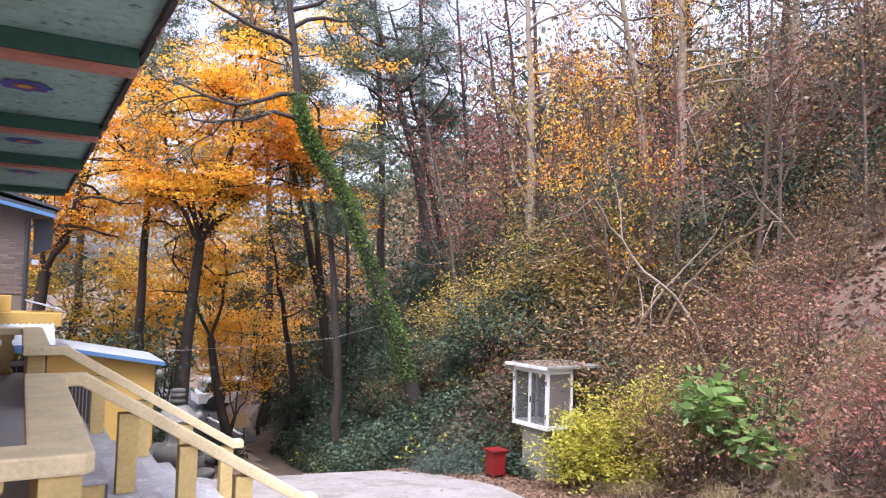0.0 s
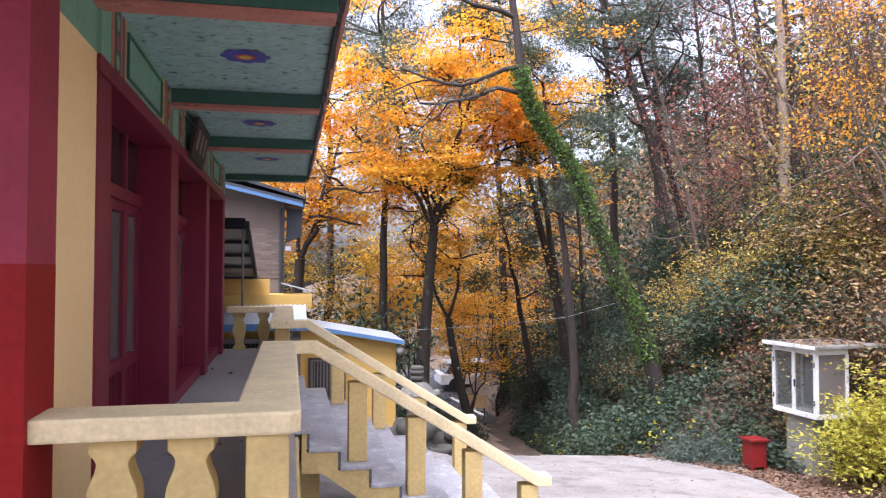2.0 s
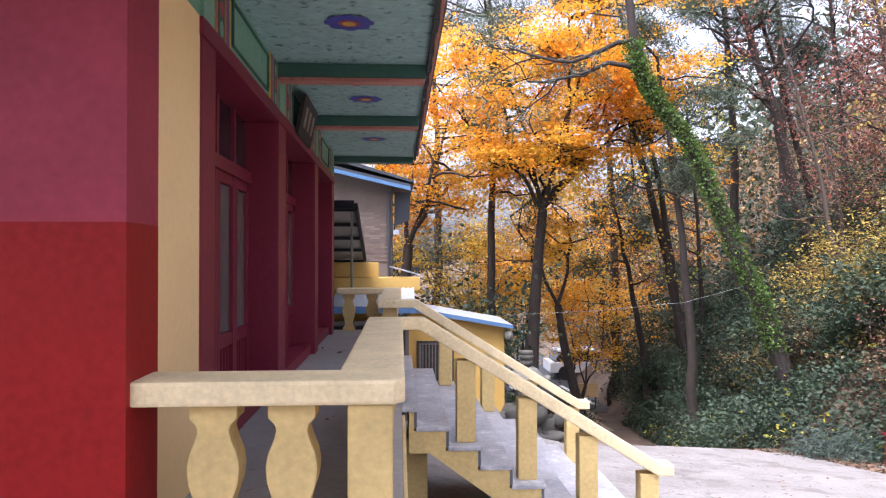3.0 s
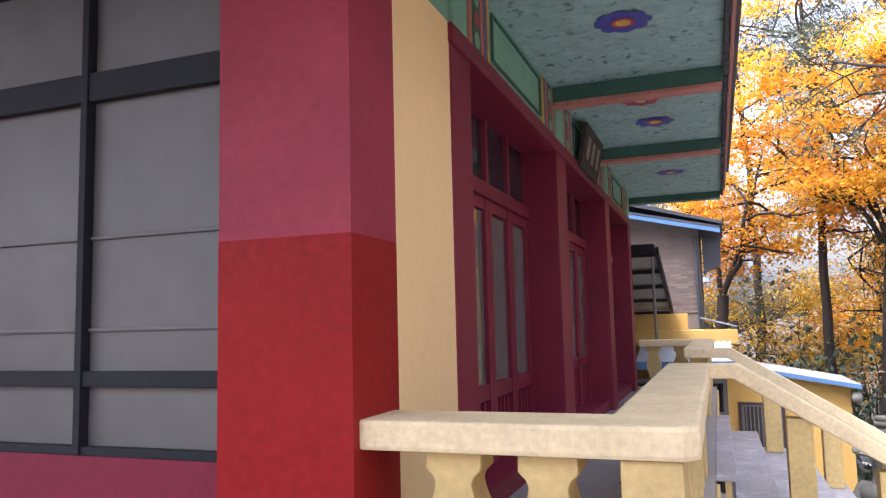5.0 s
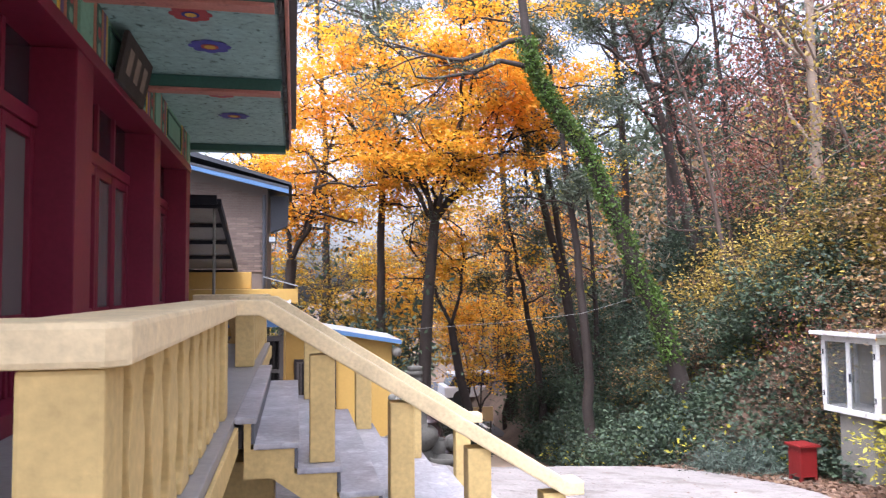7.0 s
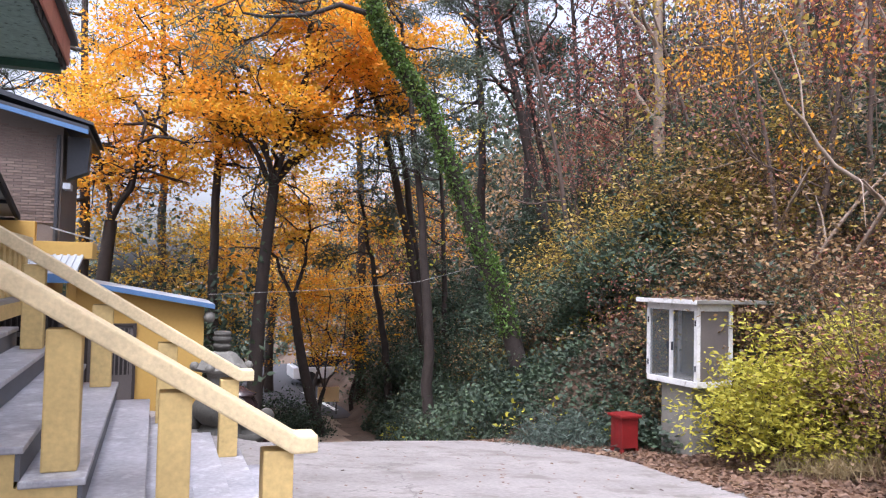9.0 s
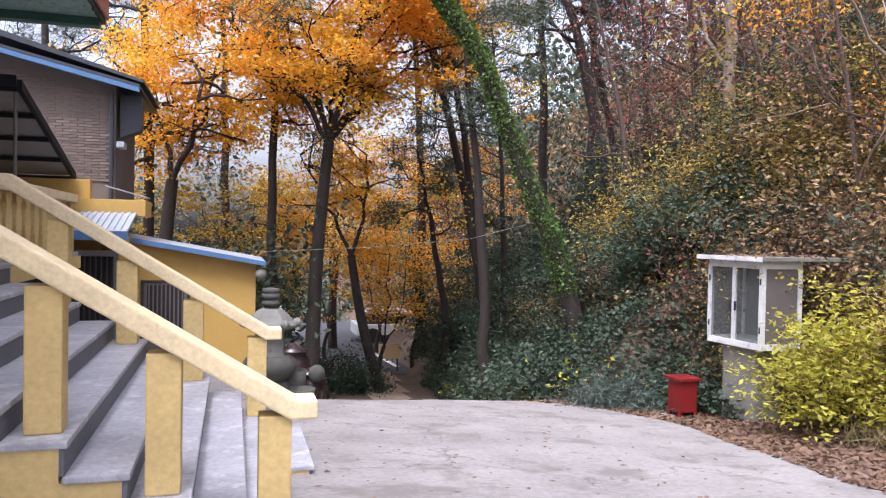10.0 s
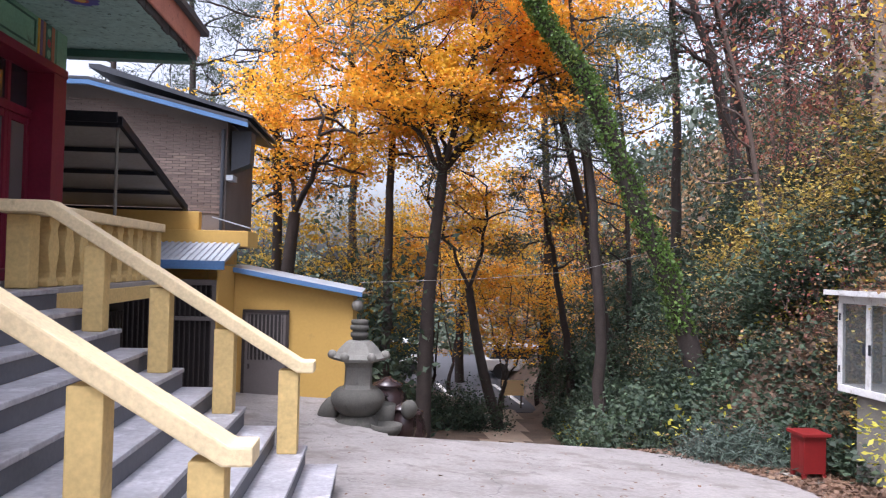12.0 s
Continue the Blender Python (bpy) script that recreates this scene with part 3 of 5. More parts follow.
for a0, a1 in cols:
    part("capital_band", box(F0, F1 + 0.008, a0 + 0.04, a1 - 0.04, LZ + 0.104, SZ - 0.01), GREEN, hall)
# hanging name board
board = part("name_board", prism([(WX + 0.004, 4.40), (WX + 0.04, 4.40), (WX + 0.12, 4.80), (WX + 0.08, 4.80)], "y", 8.55, 9.55, 0.006), BARK, hall, "dark weathered wooden name board with worn characters")
for i in range(3):
    yy = 8.78 + 0.27 * i
    part("worn_character", prism([(WX + 0.062, 4.50), (WX + 0.066, 4.50), (WX + 0.106, 4.70), (WX + 0.102, 4.70)], "y", yy - 0.07, yy + 0.07), PALEBARK, board)

# eaves
part("soffit", box(-1.2, EX - 0.02, 1.2, 13.6, SZ + 0.001, SZ + 0.09), SOFFIT, hall, "grey-green soffit boards with flaking paint")
for y in (2.7, 5.1, 7.62, 9.95):
    part("eave_beam", box(-1.19, EX - 0.03, y - 0.02, y + 0.12, SZ - 0.12, SZ, 0.008), TEAL, hall)
    part("beam_strip", box(-1.0, EX - 0.04, y - 0.024, y + 0.124, SZ - 0.155, SZ - 0.122, 0.006), PINK, hall)
part("eave_beam", box(-1.19, EX - 0.03, 13.42, 13.6, SZ - 0.10, SZ, 0.008), TEAL, hall)
rag = bmesh.new()
rng = np.random.default_rng(5)
y = 1.2
while y < 13.6:
    w = rng.uniform(0.08, 0.3)
    box(EX - 0.02, EX + rng.uniform(0.0, 0.02), y, min(13.62, y + w), SZ - rng.uniform(0.02, 0.06), SZ + 0.12, 0, rag)
    y += w + 0.001
part("eave_edge", rag, RAGGED, hall, "dark ragged weathered eave edge")
part("fascia", box(EX + 0.022, EX + 0.05, 1.2, 13.65, SZ + 0.03, SZ + 0.34, 0.006), PINK, hall, "faded pink fascia board")
part("fascia", box(-1.2, EX + 0.02, 13.625, 13.655, SZ - 0.02, SZ + 0.34, 0.006), PINK, hall)
part("roof", prism([(EX + 0.12, SZ + 0.345), (EX + 0.12, SZ + 0.42), (-4.0, 7.6), (-9.6, SZ + 0.42), (-9.6, SZ + 0.345)], "y", 1.1, 13.85), TILE, hall, "dark tiled roof")


def flower(x, y, r, petals, heart):
    z = SZ - 0.004
    bm = bmesh.new()
    for k in range(8):
        a = k * math.pi / 4
        c = Vector((x + 0.62 * r * math.cos(a), y + 0.62 * r * math.sin(a), z))
        ring = [bm.verts.new(c + Vector((0.34 * r * math.cos(i * math.pi / 5), 0.34 * r * math.sin(i * math.pi / 5), -0.0004 * k))) for i in range(10)]
        bm.faces.new(ring[::-1])
    part("painted_flower", bm, petals, hall)
    for rr, mm, dz in ((0.40, FLOWER_RED if petals is BLUE else BLUE, 0.006), (0.26, heart, 0.008)):
        b2 = bmesh.new()
        ring = [b2.verts.new((x + rr * r * math.cos(i * math.pi / 8), y + rr * r * math.sin(i * math.pi / 8), z - dz)) for i in range(16)]
        b2.faces.new(ring[::-1])
        part("flower_heart", b2, mm, hall)


for y in (3.6, 6.48, 9.0, 11.6):
    flower(-0.24, y, 0.19, BLUE, FLOWER_GOLD)
for y in (8.25, 10.6):
    flower(-0.30, y, 0.17, FLOWER_RED, FLOWER_GOLD)

# side windows of the hall
win = part("side_window", box(-9.0, -1.455, 4.20, 4.24, 2.51, SZ), GREYPANE, hall, "dusty frosted window panes in dark steel frames")
for z, h in ((2.51, 0.035), (2.775, 0.06), (2.99, 0.014), (3.36, 0.014), (3.93, 0.12), (4.47, 0.04)):
    part("window_bar", box(-9.0, -1.456, 4.16 if h > 0.03 else 4.185, 4.199, z, z + h, 0.004), DARKFRAME if h > 0.03 else GREYPANE, win)
for x in (-1.49, -2.19, -2.85, -3.44, -4.1, -4.75, -5.4):
    part("mullion", box(x, x + 0.034, 4.15, 4.1985, 2.511, SZ - 0.002, 0.004), DARKFRAME, win)

# ---- yard things ----


def red_box():
    t = thing("wooden_box", "small red painted wooden box on a concrete pad", "box", (8.04, 12.48, -0.24))
    x, y, g = 8.04, 12.48, -0.24
    part("pad", box(x - 0.22, x + 0.22, y - 0.26, y + 0.2, g - 0.1, g + 0.05, 0.01), STONE_PALE, t)
    part("body", box(x - 0.14, x + 0.14, y - 0.14, y + 0.14, g + 0.12, g + 0.56, 0.008), REDBOX, t)
    part("lid", box(x - 0.18, x + 0.18, y - 0.18, y + 0.18, g + 0.561, g + 0.60, 0.008), REDBOX, t)
    for a in (-1, 1):
        for b in (-1, 1):
            part("leg", box(x + a * 0.12 - 0.022, x + a * 0.12 + 0.022, y + b * 0.12 - 0.022, y + b * 0.12 + 0.022, g + 0.05, g + 0.118), REDBOX, t)
    for i in range(3):
        part("front_panel", box(x - 0.145, x - 0.141, y - 0.11 + i * 0.078, y - 0.05 + i * 0.078, g + 0.2, g + 0.5), REDBOX, t)


red_box()


def cabinet():
    """Glazed notice cabinet on a rendered stem, turned a little."""
    t = thing("notice_cabinet", "white framed glazed notice cabinet on a rendered pillar", "cabinet", (0, 0, 0))
    m = pose(8.35, 11.30, 0, 0, 0, 4)
    w, d, z0, z1 = 0.62, 0.97, 0.91, 2.02

    def put(name, bm, material, label=""):
        bmesh.ops.transform(bm, matrix=m, verts=bm.verts)
        return part(name, bm, material, t, label)
    put("pillar", box(0.06, 0.5, 0.15, 0.75, -0.4, z0 - 0.02, 0.02), STONE_PALE)
    put("base_frame", box(-0.02, w, -0.02, d, z0 - 0.02, z0 + 0.06, 0.006), WHITE)
    for x, y in ((-0.02, -0.02), (w - 0.05, -0.02), (-0.02, d - 0.05), (w - 0.05, d - 0.05)):
        put("corner_post", box(x, x + 0.06, y, y + 0.06, z0 + 0.061, z1 - 0.1, 0.004), WHITE)
    put("top_frame", box(-0.02, w, -0.02, d, z1 - 0.099, z1, 0.006), WHITE)
    put("roof", box(-0.12, w + 0.7, -0.12, d + 0.12, z1 + 0.001, z1 + 0.05, 0.006), STONE_PALE, "grey slab roof")
    put("roof_edge", box(-0.135, -0.121, -0.12, d + 0.12, z1 - 0.005, z1 + 0.055, 0.003), WHITE)
    put("mullion", box(-0.02, 0.02, d * 0.5 - 0.03, d * 0.5 + 0.03, z0 + 0.061, z1 - 0.1, 0.004), WHITE)
    put("side_pane", box(0.042, w - 0.052, 0.0, 0.008, z0 + 0.062, z1 - 0.101), DOORGREY, "dull grey side pane")
    for yy in (d * 0.5 - 0.055, d * 0.5 + 0.035):
        put("door_pull", box(-0.045, -0.021, yy, yy + 0.02, z0 + 0.45, z0 + 0.57, 0.003), DARKFRAME)
    for yy in (0.0, d - 0.04):
        for zz in (z0 + 0.2, z1 - 0.3):
            put("hinge", box(-0.032, -0.0205, yy, yy + 0.02, zz, zz + 0.08, 0.002), DARKFRAME)
    for a, b in ((0.041, d * 0.5 - 0.031), (d * 0.5 + 0.031, d - 0.051)):
        o = put("glass_pane", box(0.0, 0.006, a, b, z0 + 0.062, z1 - 0.101), CLEAR)
        o.visible_shadow = False
    put("back_board", box(w - 0.03, w - 0.01, 0.045, d - 0.055, z0 + 0.062, z1 - 0.101), GREYPANE)


cabinet()

# ---- stone lantern and jars ----


def lantern():
    x, y, g = 2.54, 15.2, -0.27
    t = thing("stone_lantern", "squat weathered granite lantern with a flared cap", "lantern", (x, y, g))
    part("plinth", lathe([(0.36, -0.1), (0.38, 0.05), (0.33, 0.16), (0.27, 0.24)], 10, (x, y, g)), STONE, t)
    part("base", lathe([(0.25, 0.24), (0.36, 0.34), (0.41, 0.45), (0.40, 0.55), (0.33, 0.62), (0.29, 0.64)], 18, (x, y, g)), STONE, t, smooth=True)
    part("shaft", lathe([(0.23, 0.64), (0.21, 0.70), (0.205, 0.96), (0.23, 1.05)], 8, (x, y, g), square=0.5), STONE_PALE, t)
    part("cap", lathe([(0.26, 1.04), (0.40, 1.06), (0.42, 1.10), (0.34, 1.17), (0.27, 1.26), (0.20, 1.33), (0.14, 1.36)], 6, (x, y, g)), STONE_PALE, t)
    part("finial", lathe([(0.10, 1.36), (0.11, 1.40), (0.135, 1.41), (0.135, 1.47), (0.11, 1.48), (0.11, 1.51), (0.14, 1.52), (0.14, 1.58), (0.12, 1.585), (0.12, 1.60), (0.13, 1.61), (0.13, 1.66), (0.09, 1.67)], 18, (x, y, g)), STONE, t, smooth=True)
    for k in range(6):
        a = k * math.pi / 3
        part("curl", lathe([(0.02, 0), (0.06, 0.02), (0.075, 0.07), (0.05, 0.12), (0.01, 0.135)], 10, (x + 0.40 * math.cos(a), y + 0.40 * math.sin(a), g + 1.07)), STONE_PALE, t, smooth=True)
    for k in range(8):
        a = (k + 0.5) * math.pi / 4
        part("petal", lathe([(0.02, 0), (0.07, 0.04), (0.08, 0.12), (0.05, 0.2), (0.01, 0.22)], 8, (x + 0.33 * math.cos(a), y + 0.33 * math.sin(a), g + 0.36)), STONE, t, smooth=True)
    return t


def stone_basin(x, y, rad, high):
    g = gz(x, y)
    t = thing("stone_basin", "low round dark stone basin beside the lantern", "basin", (x, y, g), "stone basins")
    part("bowl", lathe([(rad * 0.6, -0.03), (rad * 0.9, high * 0.4), (rad, high), (rad * 0.86, high), (rad * 0.7, high * 0.6), (rad * 0.1, high * 0.5)], 20, (x, y, g)), STONE, t, smooth=True)


lantern()
stone_basin(2.98, 14.95, 0.24, 0.16)
stone_basin(2.9, 15.35, 0.22, 0.42)
for x, y, s in ((2.12, 15.55, 0.62), (3.35, 16.0, 0.4), (2.3, 15.8, 0.8)):
    bm = bmesh.new()
    bmesh.ops.create_icosphere(bm, subdivisions=3, radius=0.34 * s)
    for v in bm.verts:
        v.co *= 1 + 0.35 * noise.noise(v.co * 4 + Vector((x, y, 0)))
        v.co = Vector((v.co.x + x, v.co.y + y, max(-0.3, v.co.z * 1.1 + 0.26 * s - 0.25)))
    tagged(part("garden_rock", bm, STONE, smooth=True), "dark mossy garden rock beside the lantern", "rock", group="garden rocks")
for x, y, s in ((3.25, 16.2, 1.0), (3.0, 16.6, 1.3), (3.4, 17.0, 1.25), (2.85, 16.0, 0.8)):
    t = thing("clay_jar", "dark brown glazed earthenware storage jar", "jar", (x, y, ground_z(x, y)), group="storage jars")
    z = ground_z(x, y)
    part("jar_body", lathe([(0.12 * s, 0), (0.2 * s, 0.12 * s), (0.25 * s, 0.3 * s), (0.22 * s, 0.48 * s), (0.17 * s, 0.56 * s), (0.19 * s, 0.58 * s)], 20, (x, y, z)), JAR, t, smooth=True)
    part("lid", lathe([(0.20 * s, 0.582 * s), (0.20 * s, 0.61 * s), (0.08 * s, 0.66 * s), (0.04 * s, 0.70 * s)], 20, (x, y, z)), JAR, t, smooth=True)

# ---- yellow hut and barred gate ----
HY = 16.9
hut = thing("yellow_hut", "low yellow painted hut with a sloping tin roof", "building")
part("wall", prism([(0.30, -0.6), (2.36, -0.6), (2.36, 1.72), (0.30, 2.07)], "y", HY, 18.9), HUTYELLOW, hut)
part("roof", prism([(0.15, 2.12), (2.52, 1.71), (2.52, 1.75), (0.15, 2.17)], "y", HY - 0.18, 19.0), GREYSHEET, hut, "weathered tin roof with blue-grey edge")
part("eave_strip", prism([(0.15, 2.08), (2.52, 1.67), (2.52, 1.745), (0.15, 2.165)], "y", HY - 0.21, HY - 0.182), BLUESHEET, hut)
hd = part("door", box(0.53, 1.22, HY - 0.04, HY - 0.002, -0.28, 1.36, 0.006), DOORGREY, hut, "grey steel door with barred upper light")
part("door_frame", box(0.48, 0.53, HY - 0.06, HY - 0.001, -0.3, 1.41), BARS, hd)
part("door_frame", box(1.22, 1.27, HY - 0.06, HY - 0.001, -0.3, 1.41), BARS, hd)
part("door_frame", box(0.53, 1.22, HY - 0.06, HY - 0.041, 1.36, 1.41), BARS, hd)
# near-black panel paints the unlit room behind the door bars
part("door_light", box(0.58, 1.17, HY - 0.046, HY - 0.041, 0.55, 1.33), SHADE_BLACK, hd)
for i in range(9):
    x = 0.60 + i * 0.067
    part("door_bar", box(x, x + 0.022, HY - 0.056, HY - 0.047, 0.55, 1.33), DOORGREY, hd)
part("handle", box(0.59, 0.62, HY - 0.08, HY - 0.041, 0.4, 0.48), BARS, hd)
part("step", box(0.45, 1.35, HY - 0.3, HY - 0.061, -0.4, -0.30, 0.01), STONE_PALE, hut)
part("globe_lamp", lathe([(0.02, 0), (0.08, 0.03), (0.10, 0.1), (0.08, 0.17), (0.02, 0.2)], 14, (2.44, HY - 0.1, 1.42)), STONE_PALE, hut, "round pale globe lamp", smooth=True)

gate = thing("barred_gate", "dark barred steel gate under the porch end", "gate")
# black sheet added behind the bars as painted shade
part("gate_backing", box(-1.4, 0.29, 15.7, 15.74, -0.4, 1.94), SHADE_BLACK, gate)
part("gate_frame", box(-1.4, 0.30, 15.62, 15.69, 1.85, 1.94, 0.006), DOORGREY, gate)
part("gate_frame", box(0.23, 0.30, 15.62, 15.69, -0.3, 1.85, 0.006), DOORGREY, gate)
part("gate_frame", box(-0.5, 0.23, 15.62, 15.69, 1.3, 1.36, 0.006), DOORGREY, gate)
for i in range(21):
    x = -1.35 + i * 0.078
    part("gate_bar", rod((x, 15.65, -0.25), (x, 15.65, 1.85), 0.014), BARS, gate)
lean = thing("lean_to_roof", "blue-grey corrugated lean-to sheet over the gate", "roof")
part("roof_sheet", prism([(15.5, 2.17), (16.75, 2.50), (16.75, 2.53), (15.5, 2.20)], "x", -1.2, 0.42), GREYSHEET, lean)
for i in range(16):
    x = -1.1 + i * 0.1
    part("sheet_rib", prism([(15.495, 2.204), (16.75, 2.534), (16.75, 2.55), (15.495, 2.22)], "x", x - 0.02, x + 0.02), GREYSHEET, lean)
part("flashing", prism([(15.47, 2.10), (15.49, 2.10), (15.49, 2.235), (15.47, 2.235)], "x", -1.2, 0.44), BLUESHEET, lean)
part("side_panel", box(0.302, 0.325, 15.6, 16.88, -0.5, 2.16), HUTYELLOW, lean)
basement = thing("basement_window", "dark barred window in the wall under the porch", "window")
# solid near-black panel paints the shade behind the window bars
part("frame", box(-0.31, -0.26, 10.5, 13.1, 0.25, 1.62), SHADE_BLACK, basement)
for i in range(24):
    y = 10.55 + i * 0.11
    part("bar", rod((-0.235, y, 0.25), (-0.235, y, 1.62), 0.013), BARS, basement)

# ---- brick house ----
BY = 17.75
house = thing("brick_house", "two-storey brown brick house with blue-edged tin roof", "building")
part("wall", prism([(-9.0, 2.5), (-0.06, 2.5), (-0.06, 4.82), (-2.45, 5.385), (-9.0, 5.385)], "y", BY, 20.4), MORTAR, house)
part("ground_floor", box(-9.0, -0.15, 16.97, 19.4, -0.6, 2.48), HUTYELLOW, house, "yellow painted ground floor")
part("parapet", box(-9.0, -0.33, 16.95, 17.15, 2.76, 3.08, 0.01), HUTYELLOW, house)
part("ledge", box(-9.0, 0.55, 16.77, BY - 0.01, 2.485, 2.755, 0.01), HUTYELLOW, house, "yellow concrete ledge")
part("ledge_sheet", prism([(-0.1, 2.98), (0.55, 2.80), (0.55, 2.82), (-0.1, 3.0)], "y", 16.9, 17.5), GREYSHEET, house)
part("roof_edge", prism([(0.36, 4.66), (0.36, 4.74), (-2.45, 5.40), (-9.2, 5.40), (-9.2, 5.32), (-2.45, 5.32)], "y", BY - 0.35, BY - 0.28), BLUESHEET, house, "blue painted roof edge")
part("roof", prism([(0.36, 4.745), (0.36, 4.80), (-2.45, 5.46), (-9.2, 5.46), (-9.2, 5.41), (-2.45, 5.41)], "y", BY - 0.34, 20.6), ROOFSHEET, house)
part("upper_roof", prism([(0.42, 4.85), (0.42, 4.90), (-2.3, 5.72), (-2.5, 5.72), (-2.5, 5.66)], "y", BY - 0.2, 20.6), ROOFSHEET, house, "second dark sheet roof layer")
part("gable_overhang", prism([(0.0, 3.9), (0.34, 4.05), (0.36, 4.655), (0.0, 4.655)], "y", BY + 0.1, BY + 0.5), ROOFSHEET, house)
part("downpipe", rod((-0.12, BY - 0.06, 2.76), (-0.12, BY - 0.06, 4.65), 0.035), ROOFSHEET, house)
part("vent", box(-0.02, 0.1, BY - 0.2, BY + 0.2, 3.7, 3.8), GREYSHEET, house)

awn = thing("awning", "dark framed translucent sheet awning on a thin pole", "awning")
ay0, ay1, az0, az1, ax = 13.95, 17.2, 4.04, 3.15, -0.66
part("sheet", prism([(ay0, az0), (ay1, az1), (ay1, az1 + 0.03), (ay0, az0 + 0.03)], "x", -7, ax), AWNING, awn)
for k in range(5):
    yy = ay0 + (ay1 - ay0) * k / 4
    zz = az0 + (az1 - az0) * k / 4
    part("purlin", box(-7, ax, yy - 0.03, yy + 0.03, zz - 0.07, zz - 0.012), DARKFRAME, awn)
part("side_rafter", prism([(ay0 - 0.05, az0 - 0.05), (ay1 + 0.05, az1 - 0.06), (ay1 + 0.05, az1 + 0.05), (ay0 - 0.05, az0 + 0.07)], "x", ax + 0.001, ax + 0.06), DARKFRAME, awn)
part("front_edge", box(-7, ax, ay0 - 0.09, ay0 - 0.052, az0 - 0.02, az0 + 0.12), DARKFRAME, awn)
part("pole", rod((ax - 0.05, ay0 + 0.1, 1.0), (ax - 0.05, ay0 + 0.1, az0 - 0.04), 0.022), STONE_PALE, awn)

# ---- trees ----


def limb(soup, p, d, length, r, rng, depth, tips, wander=0.25, rise=0.15, forks=(2, 4)):
    """A wandering tapered limb that splits into thinner ones; the ends and last stretches go to tips."""
    k = max(4, int(length / 0.35)) if depth else max(3, int(length / 0.5))
    pts = [np.array(p, float)]
    d = np.array(d, float)
    d /= np.linalg.norm(d)
    for i in range(k):
        d = d + rng.normal(size=3) * wander / math.sqrt(k) * 1.6 + np.array([0, 0, rise / k])
        d /= np.linalg.norm(d)
        pts.append(pts[-1] + d * length / k)
    end = 0.35 if depth else 0.15
    soup.tube(pts, np.linspace(r, r * end, len(pts)), 7 if r > 0.05 else 5 if r > 0.02 else 3)
    if depth == 0:
        tips += pts[len(pts) // 3:]
        return
    for j in range(rng.integers(*forks)):
        i = rng.integers(len(pts) // 3, len(pts))
        q = d + rng.normal(size=3) * 0.75
        q[2] += rise
        limb(soup, pts[i], q, length * rng.uniform(0.45, 0.75), r * (1 - 0.6 * i / len(pts)) * 0.6, rng, depth - 1, tips, wander, rise, forks)
    if depth == 1:
        tips += pts[-2:]


def cloud(tips, per, spread, rng, squash=0.6):
    t = np.asarray(tips)
    if not len(t):
        return t
    c = np.repeat(t, per, axis=0)
    off = rng.normal(size=c.shape) * spread
    off[:, 2] *= squash
    return c + off


def trunk_line(base, top, bend, k=10):
    b, t = np.array(base, float), np.array(top, float)
    s = np.linspace(0, 1, k)[:, None]
    return b + (t - b) * s + np.array(bend) * np.sin(s * math.pi) + 0.0


def make_tree(name, label, base, top, bend, r, bark, leaf, seed, limbs=8, start=0.4, reach=3.0, depth=2, per=10, spread=0.35,
              leaf_len=0.16, leaf_w=0.08, rise=0.2, wander=0.3, squash=0.6, flat=0.0, group=""):
    rng = np.random.default_rng(seed)
    z = gz(base[0], base[1])
    base = (base[0], base[1], z - 0.15)
    t = thing(name, label, "tree", base, group)
    wood = Soup()
    line = trunk_line(base, top, bend, 14)
    line[1:-1] += rng.normal(size=(12, 3)) * r * 0.14
    radii = np.linspace(r, r * 0.28, 14)
    radii[0] *= 1.35
    wood.tube(line, radii, 10)
    tips = []
    for i in range(limbs):
        s = start + (1 - start) * (i + rng.uniform(0, 1)) / limbs
        j = min(12, int(s * 13))
        f = s * 13 - j
        p = line[j] * (1 - f) + line[j + 1] * f
        a = rng.uniform(0, 2 * math.pi)
        d = np.array([math.cos(a), math.sin(a), rise + rng.normal() * 0.15])
        limb(wood, p, d, reach * rng.uniform(0.6, 1.1) * (1.15 - 0.5 * (s - start) / (1 - start + 1e-6)), r * 0.42 * (1 - 0.5 * s), rng, depth, tips, wander, rise)
    part("trunk", wood.mesh("trunk", bark, True), bark, t)
    if leaf is not None:
        crown = Soup()
        c = cloud(tips, per, spread, rng, squash)
        crown.leaves(c, leaf_len, leaf_w, rng, flat)
        part("crown", crown.mesh("crown", leaf), leaf, t)
    return t


def pine(base, top, bend, r, seed, limbs=12, start=0.45, reach=2.6, per=30, leaf=None, label="tall pine with spreading clumps of dark needles", bark=None):
    """Needles come in flattened tufts: many thin blades about each tip."""
    return make_tree("pine_tree", label, base, top, bend, r, bark or BARK, leaf or L_PINE, seed, limbs, start, reach, 2, per, 0.24,
                     0.24, 0.028, 0.12, 0.35, 0.45, 0.2, group="pine trees")


